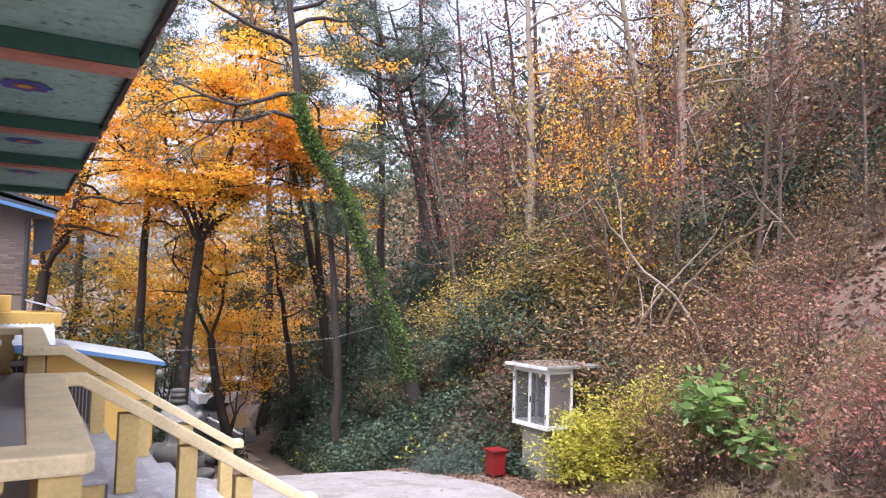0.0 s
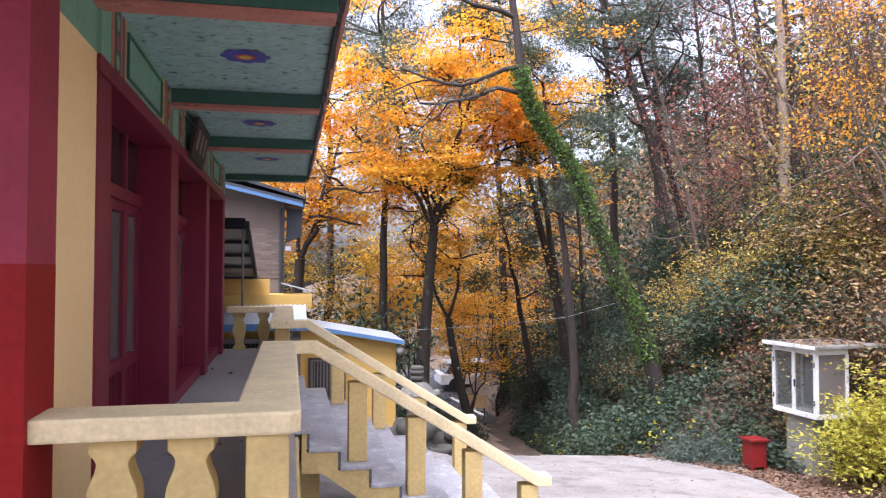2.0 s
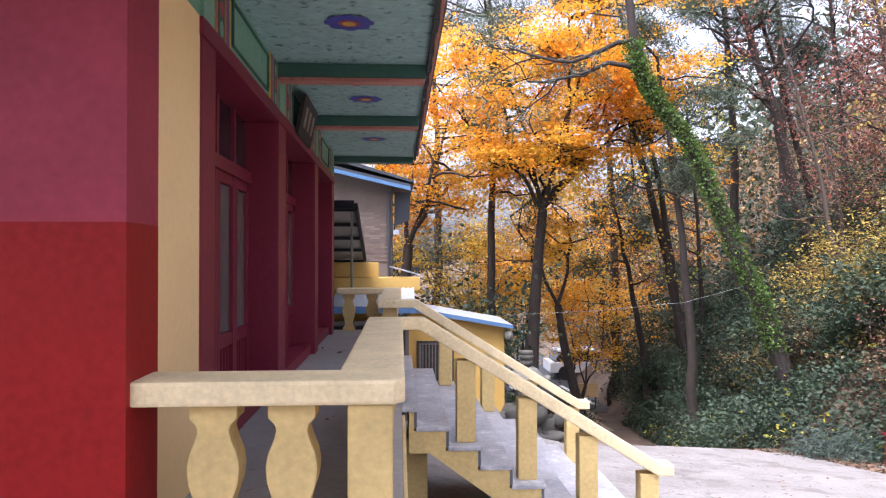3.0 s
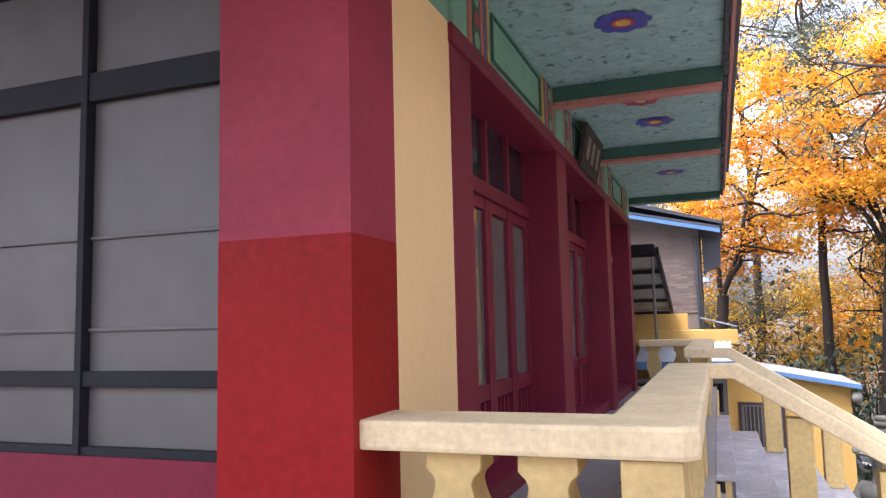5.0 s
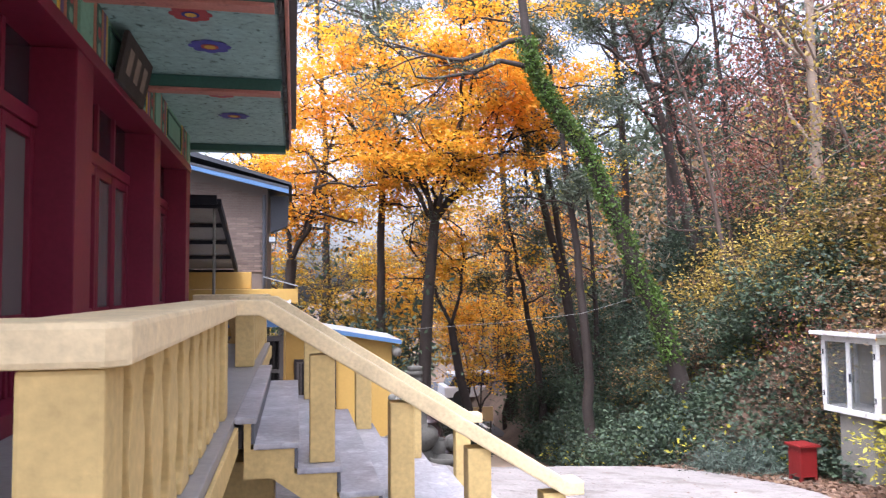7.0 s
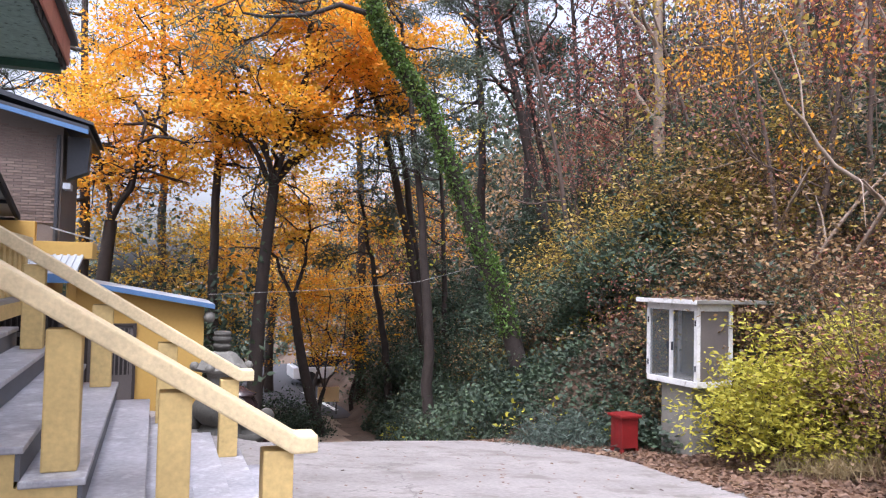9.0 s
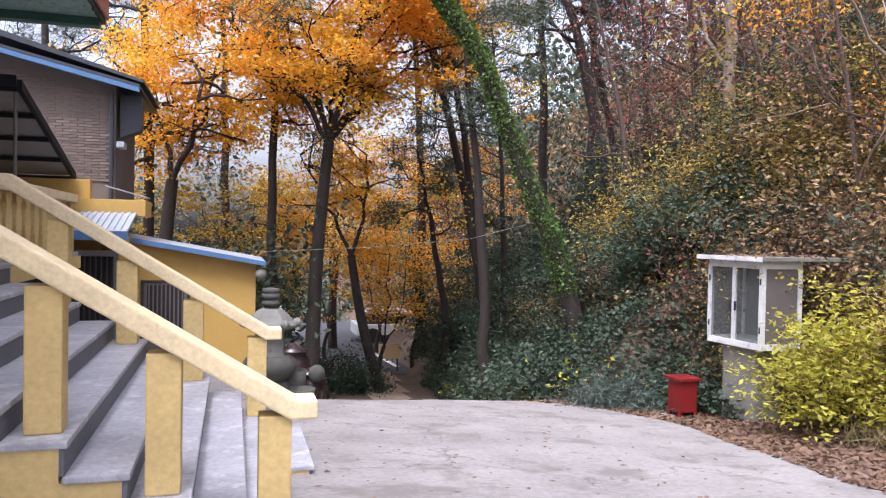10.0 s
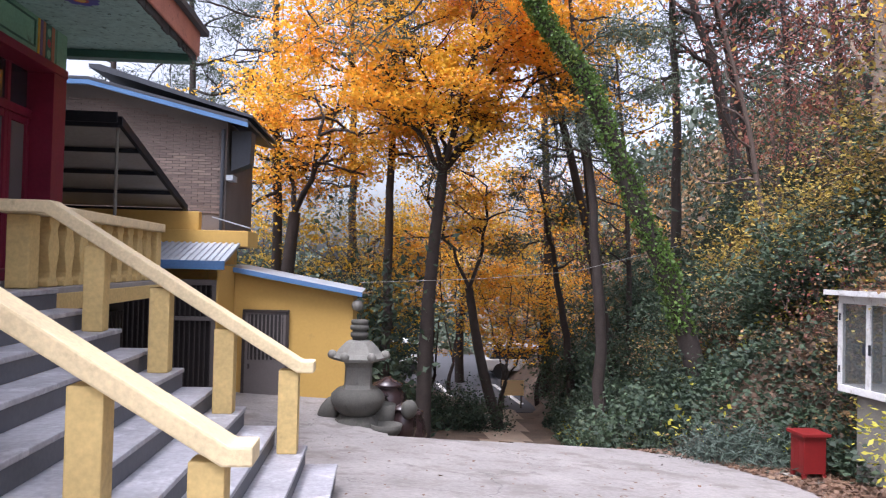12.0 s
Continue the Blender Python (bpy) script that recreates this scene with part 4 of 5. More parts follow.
# large orange maple: low fork, wide tiered crown
def maple(base, fork, tops, r, seed, leaves, reach, per, label):
    rng = np.random.default_rng(seed)
    z = gz(*base) - 0.2
    t = thing("maple_tree", label, "tree", (*base, z), "maple trees")
    wood, tips = Soup(), []
    line = trunk_line((*base, z), fork, (-0.12, 0, 0), 8)
    wood.tube(line, np.linspace(r * 1.25, r * 0.8, 8), 10)
    for top in tops:
        ln = trunk_line(fork, top, rng.normal(size=3) * 0.25, 10)
        ln[1:-1] += rng.normal(size=(8, 3)) * 0.06
        wood.tube(ln, np.linspace(r * 0.42, r * 0.12, 10), 8)
        for j in range(9):
            i = rng.integers(3, 10)
            a = rng.uniform(0, 2 * math.pi)
            limb(wood, ln[i], (math.cos(a), math.sin(a), 0.18), reach * rng.uniform(0.5, 1.15), r * 0.24, rng, 2, tips, 0.3, 0.02)
    part("trunk", wood.mesh("trunk", BARK, True), BARK, t)
    tips = np.asarray(tips)
    pick = rng.uniform(size=len(tips)) < 0.5 + 0.25 * np.sin(tips[:, 0] * 1.3 + tips[:, 2] * 0.8)
    for m, sel in zip(leaves, (pick, ~pick)):
        s = Soup()
        s.leaves(cloud(tips[sel], per, 0.30, rng, 0.17), 0.095, 0.08, rng, 0.6)
        part("crown", s.mesh("crown", m), m, t)
    return t


maple((3.95, 22.4), (4.3, 22.5, 4.6), [(4.5, 22.2, 6.6), (3.1, 23.0, 9.0), (6.6, 23.4, 9.2), (4.8, 21.5, 10.4), (1.9, 22.2, 7.2), (7.0, 22.8, 8.0), (2.4, 22.8, 10.9), (5.9, 22.2, 10.8)], 0.17, 11, (L_ORANGE, L_GOLD), 2.5, 36, "broad maple in full orange and gold autumn leaf")
maple((6.5, 25.9), (5.4, 25.6, 1.6), [(3.9, 26.2, 4.6), (5.6, 27.0, 5.4)], 0.15, 12, (L_GOLD, L_ORANGE), 1.8, 14, "slender leaning maple with thin orange leaves")
maple((0.2, 24.0), (0.4, 24.4, 3.6), [(0.8, 24.6, 7.0), (-0.6, 25.4, 6.2), (1.9, 25.2, 8.2)], 0.2, 13, (L_GOLD, L_ORANGE), 2.2, 26, "maple with golden leaves behind the brick house")
maple((6.3, 36.0), (6.4, 36.0, 1.2), [(5.0, 36, 4.2), (8.2, 37, 4.6), (6.5, 37, 5.5)], 0.18, 14, (L_ORANGE, L_GOLD), 2.6, 9, "distant orange maple beyond the path")
maple((3.0, 33.0), (3.0, 33.0, 0.5), [(2.2, 33, 3.4), (4.4, 34, 3.6)], 0.16, 15, (L_GOLD, L_YELLOW), 2.2, 8, "distant yellow maple beyond the path")
maple((10.5, 38.0), (10.4, 38.0, 2.0), [(9.5, 38, 6.0), (12.0, 38, 6.4)], 0.18, 16, (L_ORANGE, L_RUSSET), 2.6, 8, "distant russet maple among the pines")


for i, (x, y, top, m) in enumerate(((1.0, 28.0, 3.4, (L_YELLOW, L_GOLD)), (4.6, 29.0, 4.4, (L_ORANGE, L_GOLD)), (8.6, 30.5, 4.2, (L_ORANGE, L_YELLOW)), (6.9, 28.2, 2.8, (L_GOLD, L_ORANGE)),
                                      (2.6, 27.4, 3.0, (L_GOLD, L_YELLOW)), (11.2, 33.0, 5.6, (L_ORANGE, L_RUSSET)), (5.6, 33.0, 5.6, (L_GOLD, L_YELLOW)), (8.0, 34.5, 6.4, (L_YELLOW, L_ORANGE)), (-2.0, 29.0, 5.0, (L_GOLD, L_YELLOW)))):
    z = gz(x, y)
    maple((x, y), (x + 0.1, y, z + 1.2), [(x - 0.9, y, top - 0.8), (x + 1.0, y + 0.4, top - 0.3), (x, y - 0.3, top)], 0.08, 40 + i, m, 1.5, 9, "thin young maple in orange and yellow leaf beyond the path")


# leaning pine clad in ivy
def ivy_tree():
    rng = np.random.default_rng(21)
    b = (8.6, 16.6)
    z = gz(*b) - 0.2
    t = thing("ivy_clad_pine", "leaning pine wrapped in bright green ivy", "tree", (*b, z))
    key = [(8.6, 16.6, z), (8.2, 16.6, 1.3), (7.88, 16.6, 2.2), (7.4, 16.6, 3.1), (6.93, 16.6, 4.35), (6.3, 16.6, 5.7), (5.72, 16.6, 6.4), (5.36, 16.6, 6.9), (5.1, 16.65, 7.8), (5.05, 16.7, 8.95), (4.8, 16.8, 10.2), (5.0, 16.9, 11.6)]
    s = np.linspace(0, len(key) - 1, 34)
    i = np.minimum(s.astype(int), len(key) - 2)
    f = (s - i)[:, None]
    k = np.array(key)
    line = k[i] * (1 - f) + k[i + 1] * f
    for _ in range(3):
        line[1:-1] = (line[:-2] + 2 * line[1:-1] + line[2:]) / 4
    wood, tips = Soup(), []
    wood.tube(line, np.linspace(0.19, 0.06, 34), 10)
    for j, a, ln in ((24, 2.9, 3.2), (22, 3.3, 2.6), (27, 2.6, 2.8), (29, 0.3, 2.2), (31, 3.4, 2.4), (32, 1.2, 2.0), (33, 4.6, 1.8), (28, 5.5, 2.0)):
        limb(wood, line[j], (math.cos(a), math.sin(a) * 0.5, 0.35), ln, 0.06, rng, 2, tips, 0.4, 0.05)
    part("trunk", wood.mesh("trunk", BARK, True), BARK, t)
    c = Soup()
    c.leaves(cloud(tips, 22, 0.22, rng, 0.4), 0.22, 0.026, rng, 0.2)
    part("crown", c.mesh("crown", L_PINE), L_PINE, t)
    v = Soup()
    fine = np.concatenate([line[3:24] + (line[4:25] - line[3:24]) * f for f in (0.0, 0.25, 0.5, 0.75)])
    m = 150
    pts = np.repeat(fine, m, axis=0) + rng.uniform(-0.09, 0.09, size=(m * len(fine), 3))
    ang = rng.uniform(0, 2 * math.pi, len(pts))
    lump = 0.125 + 0.05 * np.sin(pts[:, 2] * 3.1) * np.sin(ang + pts[:, 2])
    rad = lump + np.abs(rng.normal(0, 0.03, len(pts)))
    pts[:, 0] += rad * np.cos(ang)
    pts[:, 1] += rad * np.sin(ang)
    v.leaves(pts, 0.06, 0.05, rng)
    part("ivy", v.mesh("ivy", L_IVY), L_IVY, t, "bright green climbing ivy")


ivy_tree()

# pines: base, top, bend, radius
for i, (b, tp, bd, r, kw) in enumerate((
        ((13.7, 24.4), (9.9, 24.4, 14.5), (0.35, 0, 0), 0.22, dict(limbs=15, start=0.5, reach=3.0)),
        ((14.4, 25.2), (11.3, 25.2, 14), (0.3, 0, 0), 0.14, dict(limbs=10, start=0.5, reach=2.2)),
        ((9.4, 23.8), (5.3, 23.8, 13.5), (0.35, 0, 0), 0.16, dict(limbs=12, start=0.5, reach=2.2)),
        ((9.3, 24.3), (6.6, 24.3, 13.0), (0.4, 0, 0), 0.14, dict(limbs=10, start=0.55, reach=2.0)),
        ((2.9, 24.2), (2.9, 24.0, 12.0), (0.1, 0, 0), 0.17, dict(limbs=10, start=0.5, reach=2.4)),
        ((-0.5, 27.0), (-0.9, 27.0, 14.0), (0.2, 0, 0), 0.2, dict(limbs=12, start=0.4, reach=3.0)),
        ((-4.0, 30.0), (-4.2, 30.0, 15.0), (0.2, 0, 0), 0.2, dict(limbs=14, start=0.35, reach=3.2)),
        ((-7.5, 31.0), (-7.0, 31.0, 14.0), (0.2, 0, 0), 0.2, dict(limbs=14, start=0.35, reach=3.2)),
        ((1.5, 31.0), (1.2, 31.0, 15.0), (0.3, 0, 0), 0.2, dict(limbs=14, start=0.4, reach=3.2)),
        ((9.0, 31.0), (8.0, 31.0, 15.0), (0.3, 0, 0), 0.2, dict(limbs=14, start=0.45, reach=3.2)),
        ((12.6, 28.0), (11.9, 28.0, 16.0), (0.3, 0, 0), 0.2, dict(limbs=14, start=0.5, reach=3.0)),
        ((15.5, 30.0), (15.0, 30.0, 18.0), (0.3, 0, 0), 0.2, dict(limbs=14, start=0.4, reach=3.0)),
        ((8.9, 26.6), (7.6, 26.5, 5.0), (0.1, 0, 0), 0.15, dict(limbs=5, start=0.6, reach=1.6)),
        ((7.75, 19.9), (6.9, 20.2, 8.5), (0.2, 0, 0), 0.15, dict(limbs=8, start=0.6, reach=2.0)))):
    pine(b, tp, bd, r, 100 + i, **kw)

# bare and russet trees on the bank
for i, (b, tp, r, leaf, bark, per) in enumerate((
        ((12.2, 17.2), (11.8, 17.2, 13.5), 0.17, L_RUSSET, PALEBARK, 3),
        ((14.8, 14.2), (14.5, 14.0, 13.0), 0.17, L_BROWN, PALEBARK, 2),
        ((15.6, 16.0), (14.4, 16.5, 14.0), 0.15, L_RUSSET, PALEBARK, 3),
        ((10.7, 18.0), (9.3, 18.4, 8.5), 0.08, L_RUSSET, TWIG, 3),
        ((11.8, 15.0), (10.6, 15.5, 8.0), 0.06, L_YELLOW, TWIG, 4),
        ((12.9, 19.0), (12.0, 19.4, 11.5), 0.12, L_RUSSET, BARK, 4),
        ((14.4, 20.5), (13.6, 20.8, 13.5), 0.13, L_RUSSET, BARK, 4),
        ((13.8, 23.0), (13.0, 23.0, 14.0), 0.12, L_RUSSET, BARK, 5),
        ((12.6, 12.2), (12.2, 12.0, 9.5), 0.06, L_YELLOW, TWIG, 3),
        ((13.4, 10.8), (13.2, 10.2, 10.5), 0.07, L_BROWN, TWIG, 2),
        ((15.0, 9.6), (14.6, 9.0, 12.0), 0.10, L_BROWN, TWIG, 2),
        ((17.0, 12.5), (16.5, 12.0, 15.0), 0.14, L_RUSSET, PALEBARK, 3),
        ((17.5, 17.5), (16.8, 17.5, 16.0), 0.15, L_GREEN, BARK, 7),
        ((19.5, 14.5), (19.0, 14.0, 17.0), 0.15, L_GREEN, BARK, 7),
        ((18.5, 9.5), (18.0, 9.0, 16.0), 0.14, L_BROWN, BARK, 4),
        ((16.2, 22.0), (15.5, 22.0, 16.0), 0.15, L_GREEN, BARK, 6),
        ((20.5, 19.0), (20.0, 19.0, 19.0), 0.16, L_PINE, BARK, 7),
        ((9.9, 24.5), (9.3, 24.6, 9.0), 0.10, L_YGREEN, BARK, 4))):
    make_tree("bank_tree", "half-bare autumn tree with thin twigs on the bank", b, tp, (0.2, 0, 0), r, bark, leaf, 200 + i, 12, 0.3, 2.4, 2, per, 0.3, 0.11, 0.06, 0.35, 0.35, 0.7, group="bank trees")


# understorey: shrubs as limbs with many small leaves
def shrub(name, label, x, y, rad, high, leaf, n, seed, leaf_len=0.10, leaf_w=0.05, stems=10, lean=(0, 0), bark=None, flat=0.2, tight=0.16):
    rng = np.random.default_rng(seed)
    z = gz(x, y)
    t = thing(name, label, "shrub", (x, y, z), "shrubs")
    wood, tips = Soup(), []
    for k in range(stems):
        a = rng.uniform(0, 2 * math.pi)
        o = rng.uniform(0.1, 1) ** 0.7
        d = np.array([math.cos(a) * o * rad + lean[0], math.sin(a) * o * rad + lean[1], high * rng.uniform(0.55, 1.0) * (1.2 - 0.5 * o)])
        limb(wood, (x + 0.2 * rad * math.cos(a), y + 0.2 * rad * math.sin(a), z - 0.05), d, np.linalg.norm(d) * 0.85, 0.011, rng, 1, tips, 0.35, 0.0, (3, 6))
    part("branchwork", wood.mesh("branchwork", bark or TWIG, True), TWIG, t)
    tips = np.asarray(tips)
    c = cloud(tips, max(1, n // len(tips)), tight, rng, 0.8)
    c[:, 2] = np.maximum(c[:, 2], z + 0.03)
    s = Soup()
    s.leaves(c, leaf_len, leaf_w, rng, flat)
    part("foliage", s.mesh("foliage", leaf), leaf, t)
    return t


shrub("yellow_shrub", "dense yellow-green autumn shrub beside the notice cabinet", 8.85, 10.25, 0.95, 1.35, L_YGREEN, 12000, 301, 0.08, 0.035, 30, flat=0.6, tight=0.12)
shrub("yellow_shrub", "dense yellow-green autumn shrub by the yard edge", 9.6, 9.35, 0.8, 1.4, L_YGREEN, 8000, 302, 0.08, 0.035, 24, flat=0.6, tight=0.12)
shrub("broadleaf_shrub", "young bush with large fresh green leaves", 9.5, 7.98, 0.85, 1.55, L_BRIGHT, 900, 303, 0.24, 0.12, 12, flat=0.5, tight=0.12)
shrub("conifer_seedling", "low grey-green feathery seedling at the pavement edge", 7.75, 13.85, 0.55, 0.45, L_GREY, 3500, 304, 0.16, 0.014, 22)
shrub("conifer_seedling", "low grey-green feathery seedling at the pavement edge", 8.15, 13.2, 0.4, 0.4, L_GREY, 2000, 305, 0.16, 0.014, 16)
rng = np.random.default_rng(77)
# dark evergreen thicket at the foot of the bank beyond the cabinet
for i in range(26):
    y = rng.uniform(13.6, 22)
    x = rng.uniform(8.5 + (y - 14) * 0.12, 12.0)
    shrub("evergreen_shrub", "dark glossy evergreen thicket shrub", x, y, rng.uniform(0.7, 1.2), rng.uniform(0.9, 2.0), L_GREEN, 3000, 400 + i, 0.11, 0.05, 12, flat=0.5, tight=0.13)
for i in range(26):
    y = rng.uniform(16.5, 31)
    x = rng.uniform(9.6 + (y - 16) * 0.1, 16)
    shrub("evergreen_shrub", "dark glossy evergreen thicket shrub", x, y, 1.2, rng.uniform(1.8, 2.8), L_GREEN, 3400, 440 + i, 0.12, 0.05, 12, flat=0.5, tight=0.15)
for i in range(120):
    y = rng.uniform(4.5, 22)
    x = 9.0 + 11.5 * rng.uniform(0, 1) ** 1.3 + (0.6 if y > 13 else 0)
    leaf = (L_BROWN, L_RUSSET, L_BROWN, L_GREEN, L_BROWN, L_RUSSET, L_YELLOW, L_BROWN)[i % 8]
    if y < 10.5:
        leaf = (L_BROWN, L_RUSSET, L_BROWN)[i % 3]
    shrub("thicket_shrub", "thin autumn thicket of bare twigs and few leaves", x, y, rng.uniform(0.6, 1.2), rng.uniform(0.9, 2.6), leaf, 2000, 500 + i, 0.058, 0.034, 26, flat=0.45, tight=0.13)
for i in range(30):
    y = rng.uniform(6, 24)
    x = rng.uniform(11, 22)
    leaf = (L_RUSSET, L_BROWN, L_GREEN, L_RUSSET, L_ORANGE, L_RUSSET)[i % 6]
    z = gz(x, y)
    make_tree("bank_sapling", "slim half-bare sapling on the wooded bank", (x, y), (x + rng.normal() * 0.6, y + rng.normal() * 0.5, z + rng.uniform(4, 7.5)), (0.15, 0, 0), rng.uniform(0.035, 0.07), TWIG, leaf, 800 + i, 11, 0.25, 1.7, 2, 7, 0.28, 0.075, 0.045, 0.5, 0.3, 0.7, group="bank saplings")
for i in range(26):
    x = rng.uniform(-9, 3.2)
    y = rng.uniform(21 if i % 2 else 26, 33)
    shrub("evergreen_shrub", "dark evergreen bush behind the houses", x, y, 1.5, rng.uniform(2.6, 5.0), L_GREEN, 2600, 600 + i, 0.20, 0.10, 12, tight=0.36)
for i in range(5):
    shrub("clipped_hedge", "clipped dark hedge bush beside the parking ground", 2.8 + i * 0.75, 25.2 + 0.1 * i, 0.6, 1.3, L_GREEN, 3000, 640 + i, 0.08, 0.05, 18)
for i in range(8):
    shrub("evergreen_shrub", "dark evergreen bush by the falling path", rng.uniform(8.9, 10.2), rng.uniform(21, 28), 0.9, rng.uniform(1.2, 2.6), L_GREEN, 2400, 660 + i, 0.12, 0.05, 12)

for i in range(22):
    shrub("evergreen_shrub", "dark evergreen shrub high on the bank", rng.uniform(13, 21), rng.uniform(5, 20), 1.3, rng.uniform(1.6, 3.4), L_GREEN, 2200, 680 + i, 0.12, 0.055, 12, tight=0.26)

for i in range(22):
    y = rng.uniform(10.5, 19)
    shrub("yellow_bank_shrub", "tall arching shrub with thin yellow-brown autumn leaves", rng.uniform(9.9, 13.0), y, rng.uniform(0.9, 1.4), rng.uniform(1.8, 3.4), (L_YELLOW, L_BROWN, L_YELLOW, L_GREEN)[i % 4], 2600, 740 + i, 0.09, 0.045, 16, flat=0.6, tight=0.14)
for name, m, seed in (("yellowing_ground_cover", L_YGREEN, 98), ("withered_ground_cover", L_BROWN, 99)):
    r4 = np.random.default_rng(seed)
    n = 9000
    y = r4.uniform(11.8, 24, n)
    x = edge_of(y) + 0.55 + np.abs(r4.normal(0, 2.6, n))
    ok = np.sin(x * 2.3 + seed) + np.sin(y * 1.9 + x) > 0.2
    x, y = x[ok], y[ok]
    z = np.array([gz(a, b2) for a, b2 in zip(x, y)]) + np.abs(r4.normal(0, 0.25, len(x))) + 0.1
    u = Soup()
    u.leaves(np.stack([x, y, z], 1), 0.10, 0.055, r4, 0.3)
    tagged(new(name, u.mesh(name, m)), "patchy autumn ground cover over the shaded bank", "plants", kind="stuff")
cover = Soup()
rng = np.random.default_rng(95)
n = 60000
y = rng.uniform(11.6, 27, n)
x = edge_of(y) + 0.5 + np.abs(rng.normal(0, 2.8, n))
patch = np.sin(x * 1.7 + 0.8 * np.sin(y * 1.3)) + np.sin(y * 2.1 + x * 0.6)
keep = patch + rng.normal(0, 0.7, n) > -0.7
x, y, patch = x[keep], y[keep], patch[keep]
z = np.array([gz(a, b) for a, b in zip(x, y)]) + np.abs(rng.normal(0, 0.16, len(x))) * (1.2 + 0.5 * patch) + 0.03
cover.leaves(np.stack([x, y, z], 1), 0.10, 0.06, rng, 0.6)
tagged(new("ground_cover", cover.mesh("ground_cover", L_GREEN)), "dark evergreen ground cover over the shaded bank", "plants", kind="stuff")

for i in range(16):
    y = rng.uniform(15, 25)
    shrub("evergreen_shrub", "low dark evergreen bush beside the falling path", 7.2 + (y - 14) * 0.1 + rng.uniform(0, 0.9), y, 0.75, rng.uniform(0.5, 1.0), L_GREEN, 1500, 710 + i, 0.10, 0.05, 10)
for name, m, seed, n in (("dark_undergrowth", L_GREEN, 96, 22000), ("brown_undergrowth", L_BROWN, 97, 16000)):
    r3 = np.random.default_rng(seed)
    x, y = r3.uniform(10, 34, n), r3.uniform(21, 55, n)
    z = np.array([gz(a, b2) for a, b2 in zip(x, y)]) + np.abs(r3.normal(0, 0.9, n)) * (1 + 0.6 * np.sin(x * 1.1 + y * 0.7))
    u = Soup()
    u.leaves(np.stack([x, y, z], 1), 0.30, 0.16, r3)
    tagged(new(name, u.mesh(name, m)), "tangled undergrowth on the far wooded bank", "plants", kind="stuff")

# far woods
far = Soup()
rng = np.random.default_rng(90)
pts = []
for k in range(260):
    a = rng.uniform(-0.75, 1.0)
    d = rng.uniform(45, 75)
    x, y = 3 + d * math.sin(a), 4 + d * math.cos(a)
    h = rng.uniform(4, 11) * (0.3 if -0.1 < a < 0.4 else 1.0)
    c = np.array([x, y, gz(x, y) + h * 0.5])
    pts.append(c + rng.normal(size=(130, 3)) * np.array([1.7, 1.7, h * 0.25]))
far.leaves(np.concatenate(pts), 0.55, 0.3, rng)
o = new("far_woods", far.mesh("far_woods", L_PINE))
tagged(o, "distant dark green pine woods", "woods", kind="stuff")

# fallen leaves
rng = np.random.default_rng(91)
lit = Soup()
n = 26000
y = rng.uniform(5.0, 20.0, n)
x = edge_of(y) - 0.22 + np.abs(rng.normal(0, 2.4, n))
z = np.array([gz(a, b) for a, b in zip(x, y)]) + 0.04
lit.leaves(np.stack([x, y, z], 1), 0.085, 0.055, rng, 0.8)
n3 = 30000
y = rng.uniform(3.0, 24.0, n3)
x = rng.uniform(8.2, 22, n3)
lit.leaves(np.stack([x, y, np.array([gz(a, b) for a, b in zip(x, y)]) + 0.03], 1), 0.15, 0.09, rng, 0.5)
n2 = 420
p = np.stack([rng.uniform(1, 7, n2), rng.uniform(3.5, 13.6, n2), np.zeros(n2)], 1)
p[:, 2] = [gz(a, b) + 0.036 for a, b in p[:, :2]]
lit.leaves(p, 0.05, 0.03, rng, 0.97)
p = np.stack([rng.uniform(-1.0, -0.2, 40), rng.uniform(4.8, 11, 40), np.full(40, PZ + 0.008)], 1)
lit.leaves(p, 0.06, 0.03, rng, 0.97)
tagged(new("fallen_leaves", lit.mesh("fallen_leaves", L_LITTER)), "brown fallen leaves along the foot of the bank", "leaves", kind="stuff")

rng = np.random.default_rng(93)
for k in range(9):
    x, y = rng.uniform(10.5, 14.5), rng.uniform(8.5, 16)
    z = gz(x, y)
    d = Soup()
    limb(d, (x, y, z), (-0.7 + rng.normal() * 0.4, rng.normal() * 0.5, 0.9), rng.uniform(2.5, 4.5), 0.045, rng, 1, [], 0.3, 0.05, (3, 5))
    tagged(new("dead_branch", d.mesh("dead_branch", PALEBARK, True)), "bare pale dead branch leaning out of the bank", "branch", "dead branches")
roof_litter = Soup()
c = np.stack([rng.uniform(8.3, 9.4, 260), rng.uniform(11.3, 12.3, 260), np.full(260, 2.082)], 1)
roof_litter.leaves(c, 0.09, 0.05, rng, 0.9)
tagged(new("roof_leaf_litter", roof_litter.mesh("roof_leaf_litter", L_LITTER)), "dry leaves lying on the cabinet roof", "leaves", kind="stuff")

L_DRYGRASS = leaf_mat("dry_grass_blades", [(0.30, 0.22, 0.11), (0.38, 0.30, 0.16), (0.26, 0.20, 0.10), (0.20, 0.20, 0.08)], 0.3)
rng = np.random.default_rng(61)
tuft = np.repeat(np.stack([rng.uniform(8.2, 11.5, 90), rng.uniform(6.2, 9.8, 90)], 1), 55, axis=0) + rng.normal(0, 0.09, (4950, 2))
grass = Soup()
grass.leaves(np.column_stack([tuft, [gz(a, b) + 0.12 for a, b in tuft]]), 0.34, 0.013, rng, -1.6)
tagged(new("dry_grass", grass.mesh("dry_grass", L_DRYGRASS)), "tufts of dry tan grass at the foot of the bank", "grass", kind="stuff")

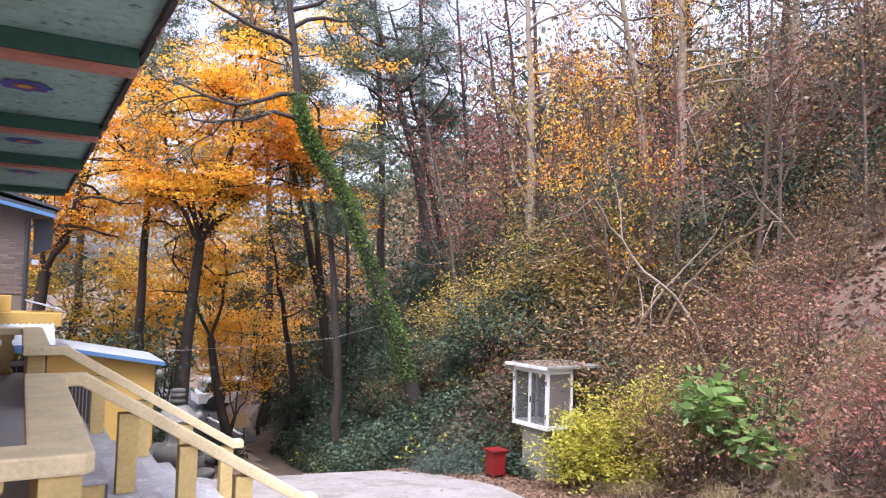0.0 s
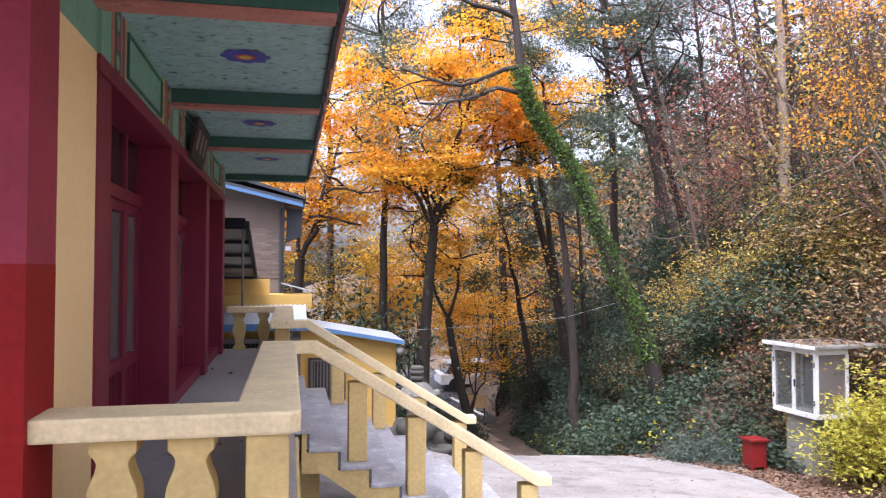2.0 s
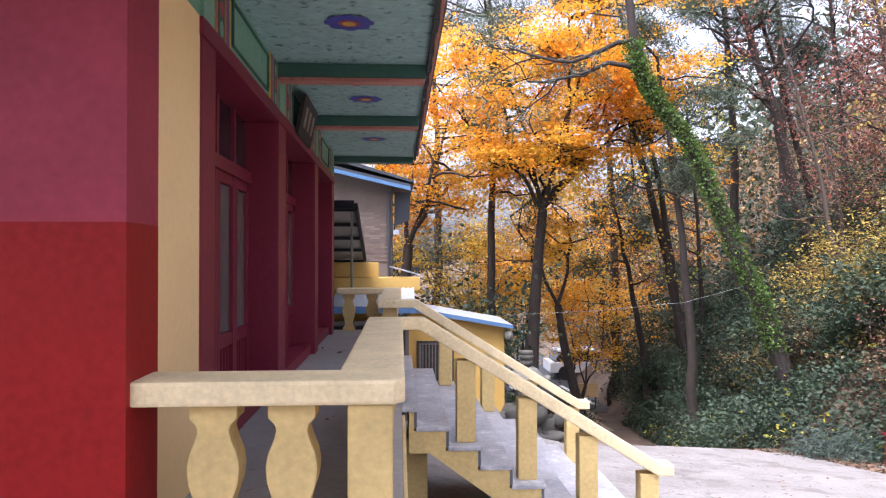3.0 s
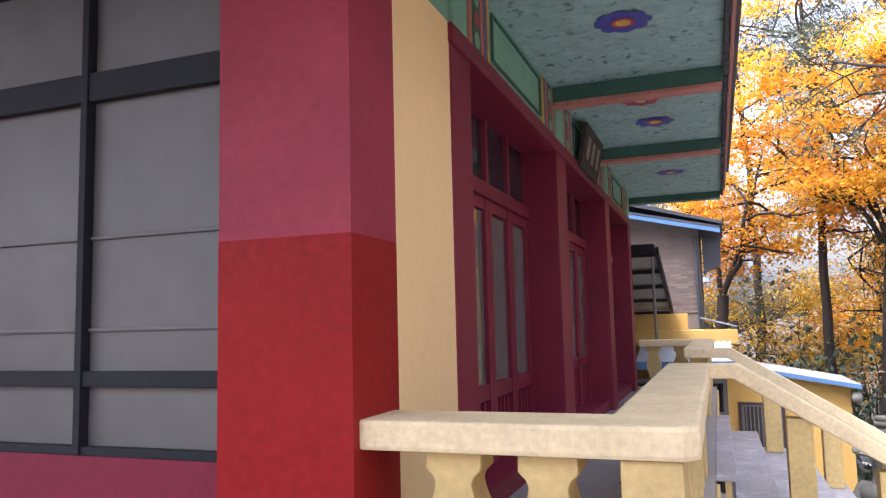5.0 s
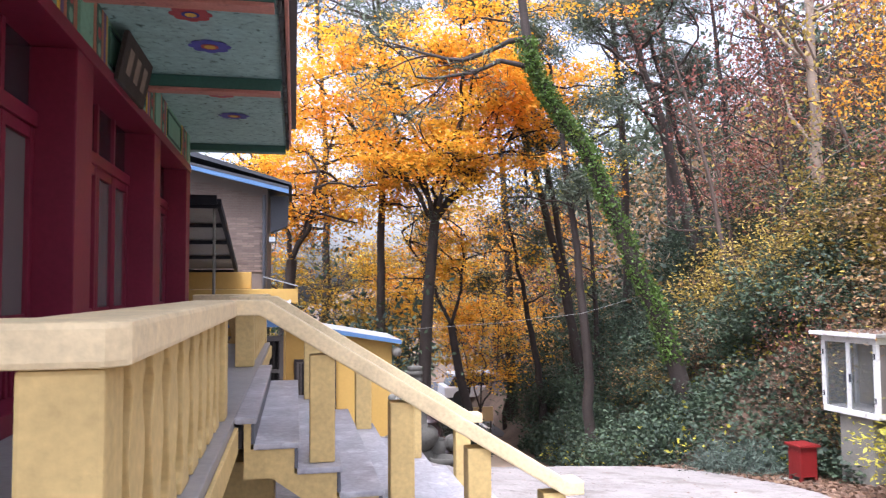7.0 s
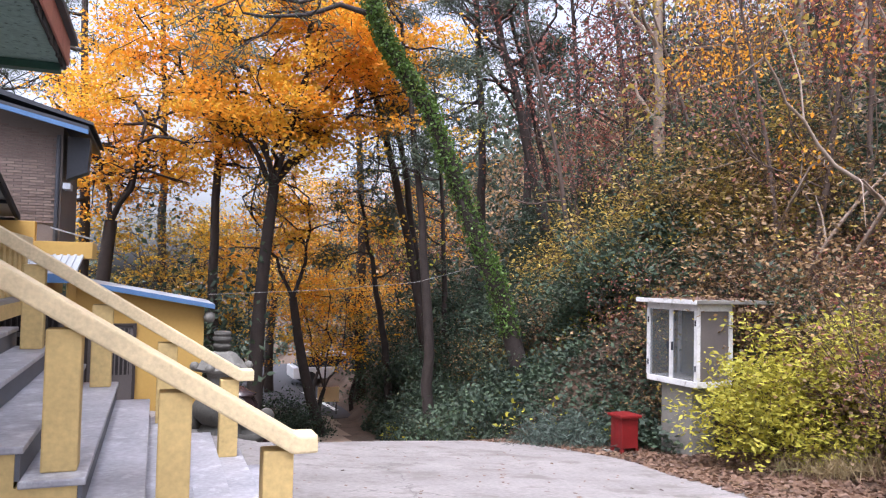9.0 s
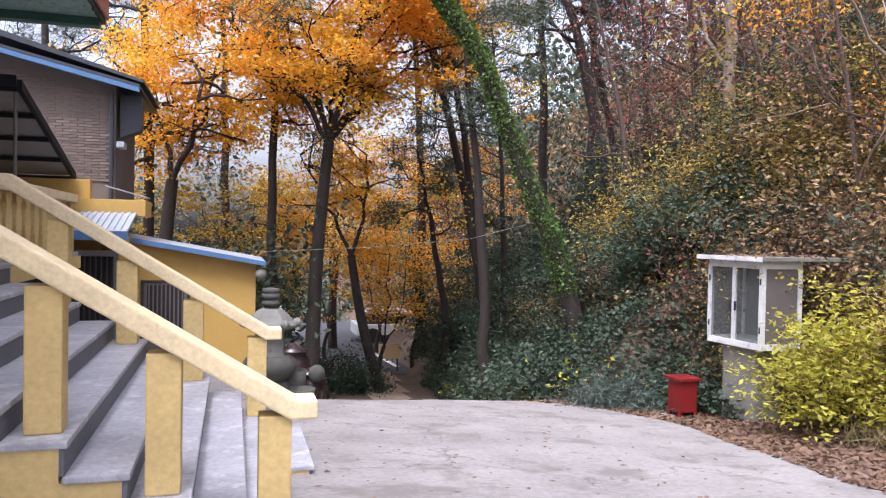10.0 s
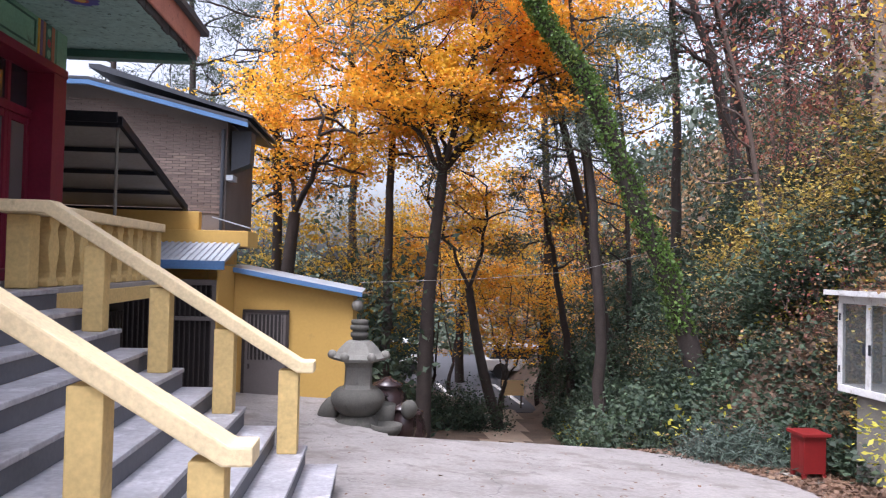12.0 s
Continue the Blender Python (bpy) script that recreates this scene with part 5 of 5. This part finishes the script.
# ---- path, parking ground, vehicles ----
path = sheet("footpath", steps_of((4.6, 7.6, 0.3)), steps_of((14.5, 30, 0.5)), PATHSOIL, 0.03, lambda x, y: abs(x - (5.1 + (y - 14.5) * 0.13)) < 0.6)
tagged(path, "sandy footpath falling away from the yard", "path", kind="structure")
rz = gz(6, 34) + 0.06
road = new("parking_ground", mesh_of(box(-8, 26, 29.5, 46, rz - 0.3, rz), "parking_ground", ASPHALT))
tagged(road, "dark asphalt parking ground with white lines", "road", kind="structure")
for i in range(5):
    o = part("parking_line", prism([(5.6 + i * 2.4, 31.0), (5.78 + i * 2.4, 31.0), (5.38 + i * 2.4, 35.5), (5.2 + i * 2.4, 35.5)], "z", rz + 0.002, rz + 0.008), LINE, road)


def vehicle(x, y, w, d, h, paint, roofp, label):
    t = thing("parked_bus" if h > 2.2 else "parked_car", label, "vehicle", (x, y, rz))
    part("body", prism([(x - w / 2, rz + 0.35), (x + w / 2, rz + 0.35), (x + w / 2, rz + h * 0.6), (x - w / 2, rz + h * 0.6)], "y", y - d / 2, y + d / 2, 0.06), paint, t)
    part("cabin", prism([(x - w * 0.44, rz + h * 0.6), (x + w * 0.44, rz + h * 0.6), (x + w * 0.38, rz + h * 0.92), (x - w * 0.38, rz + h * 0.92)], "y", y - d * 0.42, y + d * 0.42, 0.05), CARGLASS, t)
    part("roof", box(x - w * 0.40, x + w * 0.40, y - d * 0.40, y + d * 0.40, rz + h * 0.92, rz + h, 0.04), roofp, t)
    for a in (-0.32, 0.32):
        for b in (-0.5, 0.5):
            wh = part("wheel", rod((x + a * w, y + b * d - 0.1, rz + 0.35), (x + a * w, y + b * d + 0.1, rz + 0.35), 0.35, n=18), BLACK, t)
    return t


vehicle(9.6, 38.0, 4.2, 1.8, 1.45, CARWHITE, CARWHITE, "white parked car beyond the hedge")
vehicle(2.8, 39.0, 4.4, 1.8, 1.5, CARWHITE, CARWHITE, "white parked car half hidden by the hedge")
vehicle(14.0, 41.0, 5.0, 2.0, 2.0, CARGREEN, CARWHITE, "green parked bus beyond the hedge")

board = thing("notice_board", "small pale yellow notice board on two short posts", "sign", (7.6, 30.2, gz(7.6, 30.2)))
zb = gz(7.6, 30.2)
part("panel", box(7.2, 8.0, 30.18, 30.22, zb + 0.5, zb + 1.05, 0.01), CREAM, board)
for x in (7.28, 7.92):
    part("post", rod((x, 30.25, zb - 0.05), (x, 30.25, zb + 1.0), 0.03), BARS, board)

# wire from the hut to the trees
w = Soup()
w.tube([(2.45, 17.4, 1.9), (4.6, 17.2, 2.02), (6.3, 16.9, 2.2), (8.1, 16.7, 2.7)], [0.004] * 4, 4)
tagged(new("overhead_wire", w.mesh("overhead_wire", WIRE)), "thin sagging wire strung between hut and tree", "wire")

# ---- bricks of the house wall ----
brick = mesh_of(box(-0.11, 0.11, -0.012, 0.02, -0.02, 0.02, 0.003), "brick", BRICK)
rng = np.random.default_rng(8)
wall = [o for o in house.children if o.name.startswith("wall")][0]
count = 0
for j in range(42):
    z = 3.12 + j * 0.05
    for i in range(14):
        x = -0.2 - i * 0.235 - (0.117 if j % 2 else 0)
        if z > 4.58 + min(2.5, -x) * 0.235 or count >= 300:
            continue
        count += 1
        o = new("brick", brick)
        o.parent = wall
        o.location = (x, BY - 0.01 + rng.uniform(-0.004, 0.004), z)
verts, faces = [], []
for j in range(44):
    z = 3.12 + j * 0.05
    for i in range(36):
        x = -0.2 - i * 0.235 - (0.117 if j % 2 else 0)
        if z > 4.58 + min(2.5, -x) * 0.235 or (i < 14 and j < 42 and count > 0 and j * 14 + i < 300):
            continue
        k = len(verts)
        for dx, dz in ((-0.11, -0.02), (0.11, -0.02), (0.11, 0.02), (-0.11, 0.02)):
            verts += [(x + dx, BY - 0.018, z + dz), (x + dx, BY + 0.01, z + dz)]
        faces += [(k, k + 2, k + 4, k + 6), (k, k + 1, k + 3, k + 2), (k + 2, k + 3, k + 5, k + 4), (k + 4, k + 5, k + 7, k + 6), (k + 6, k + 7, k + 1, k)]
me = bpy.data.meshes.new("brickwork")
me.from_pydata(verts, [], faces)
me.materials.append(BRICK)
o = new("brickwork", me)
o.parent = wall
o["kind"] = "stuff"
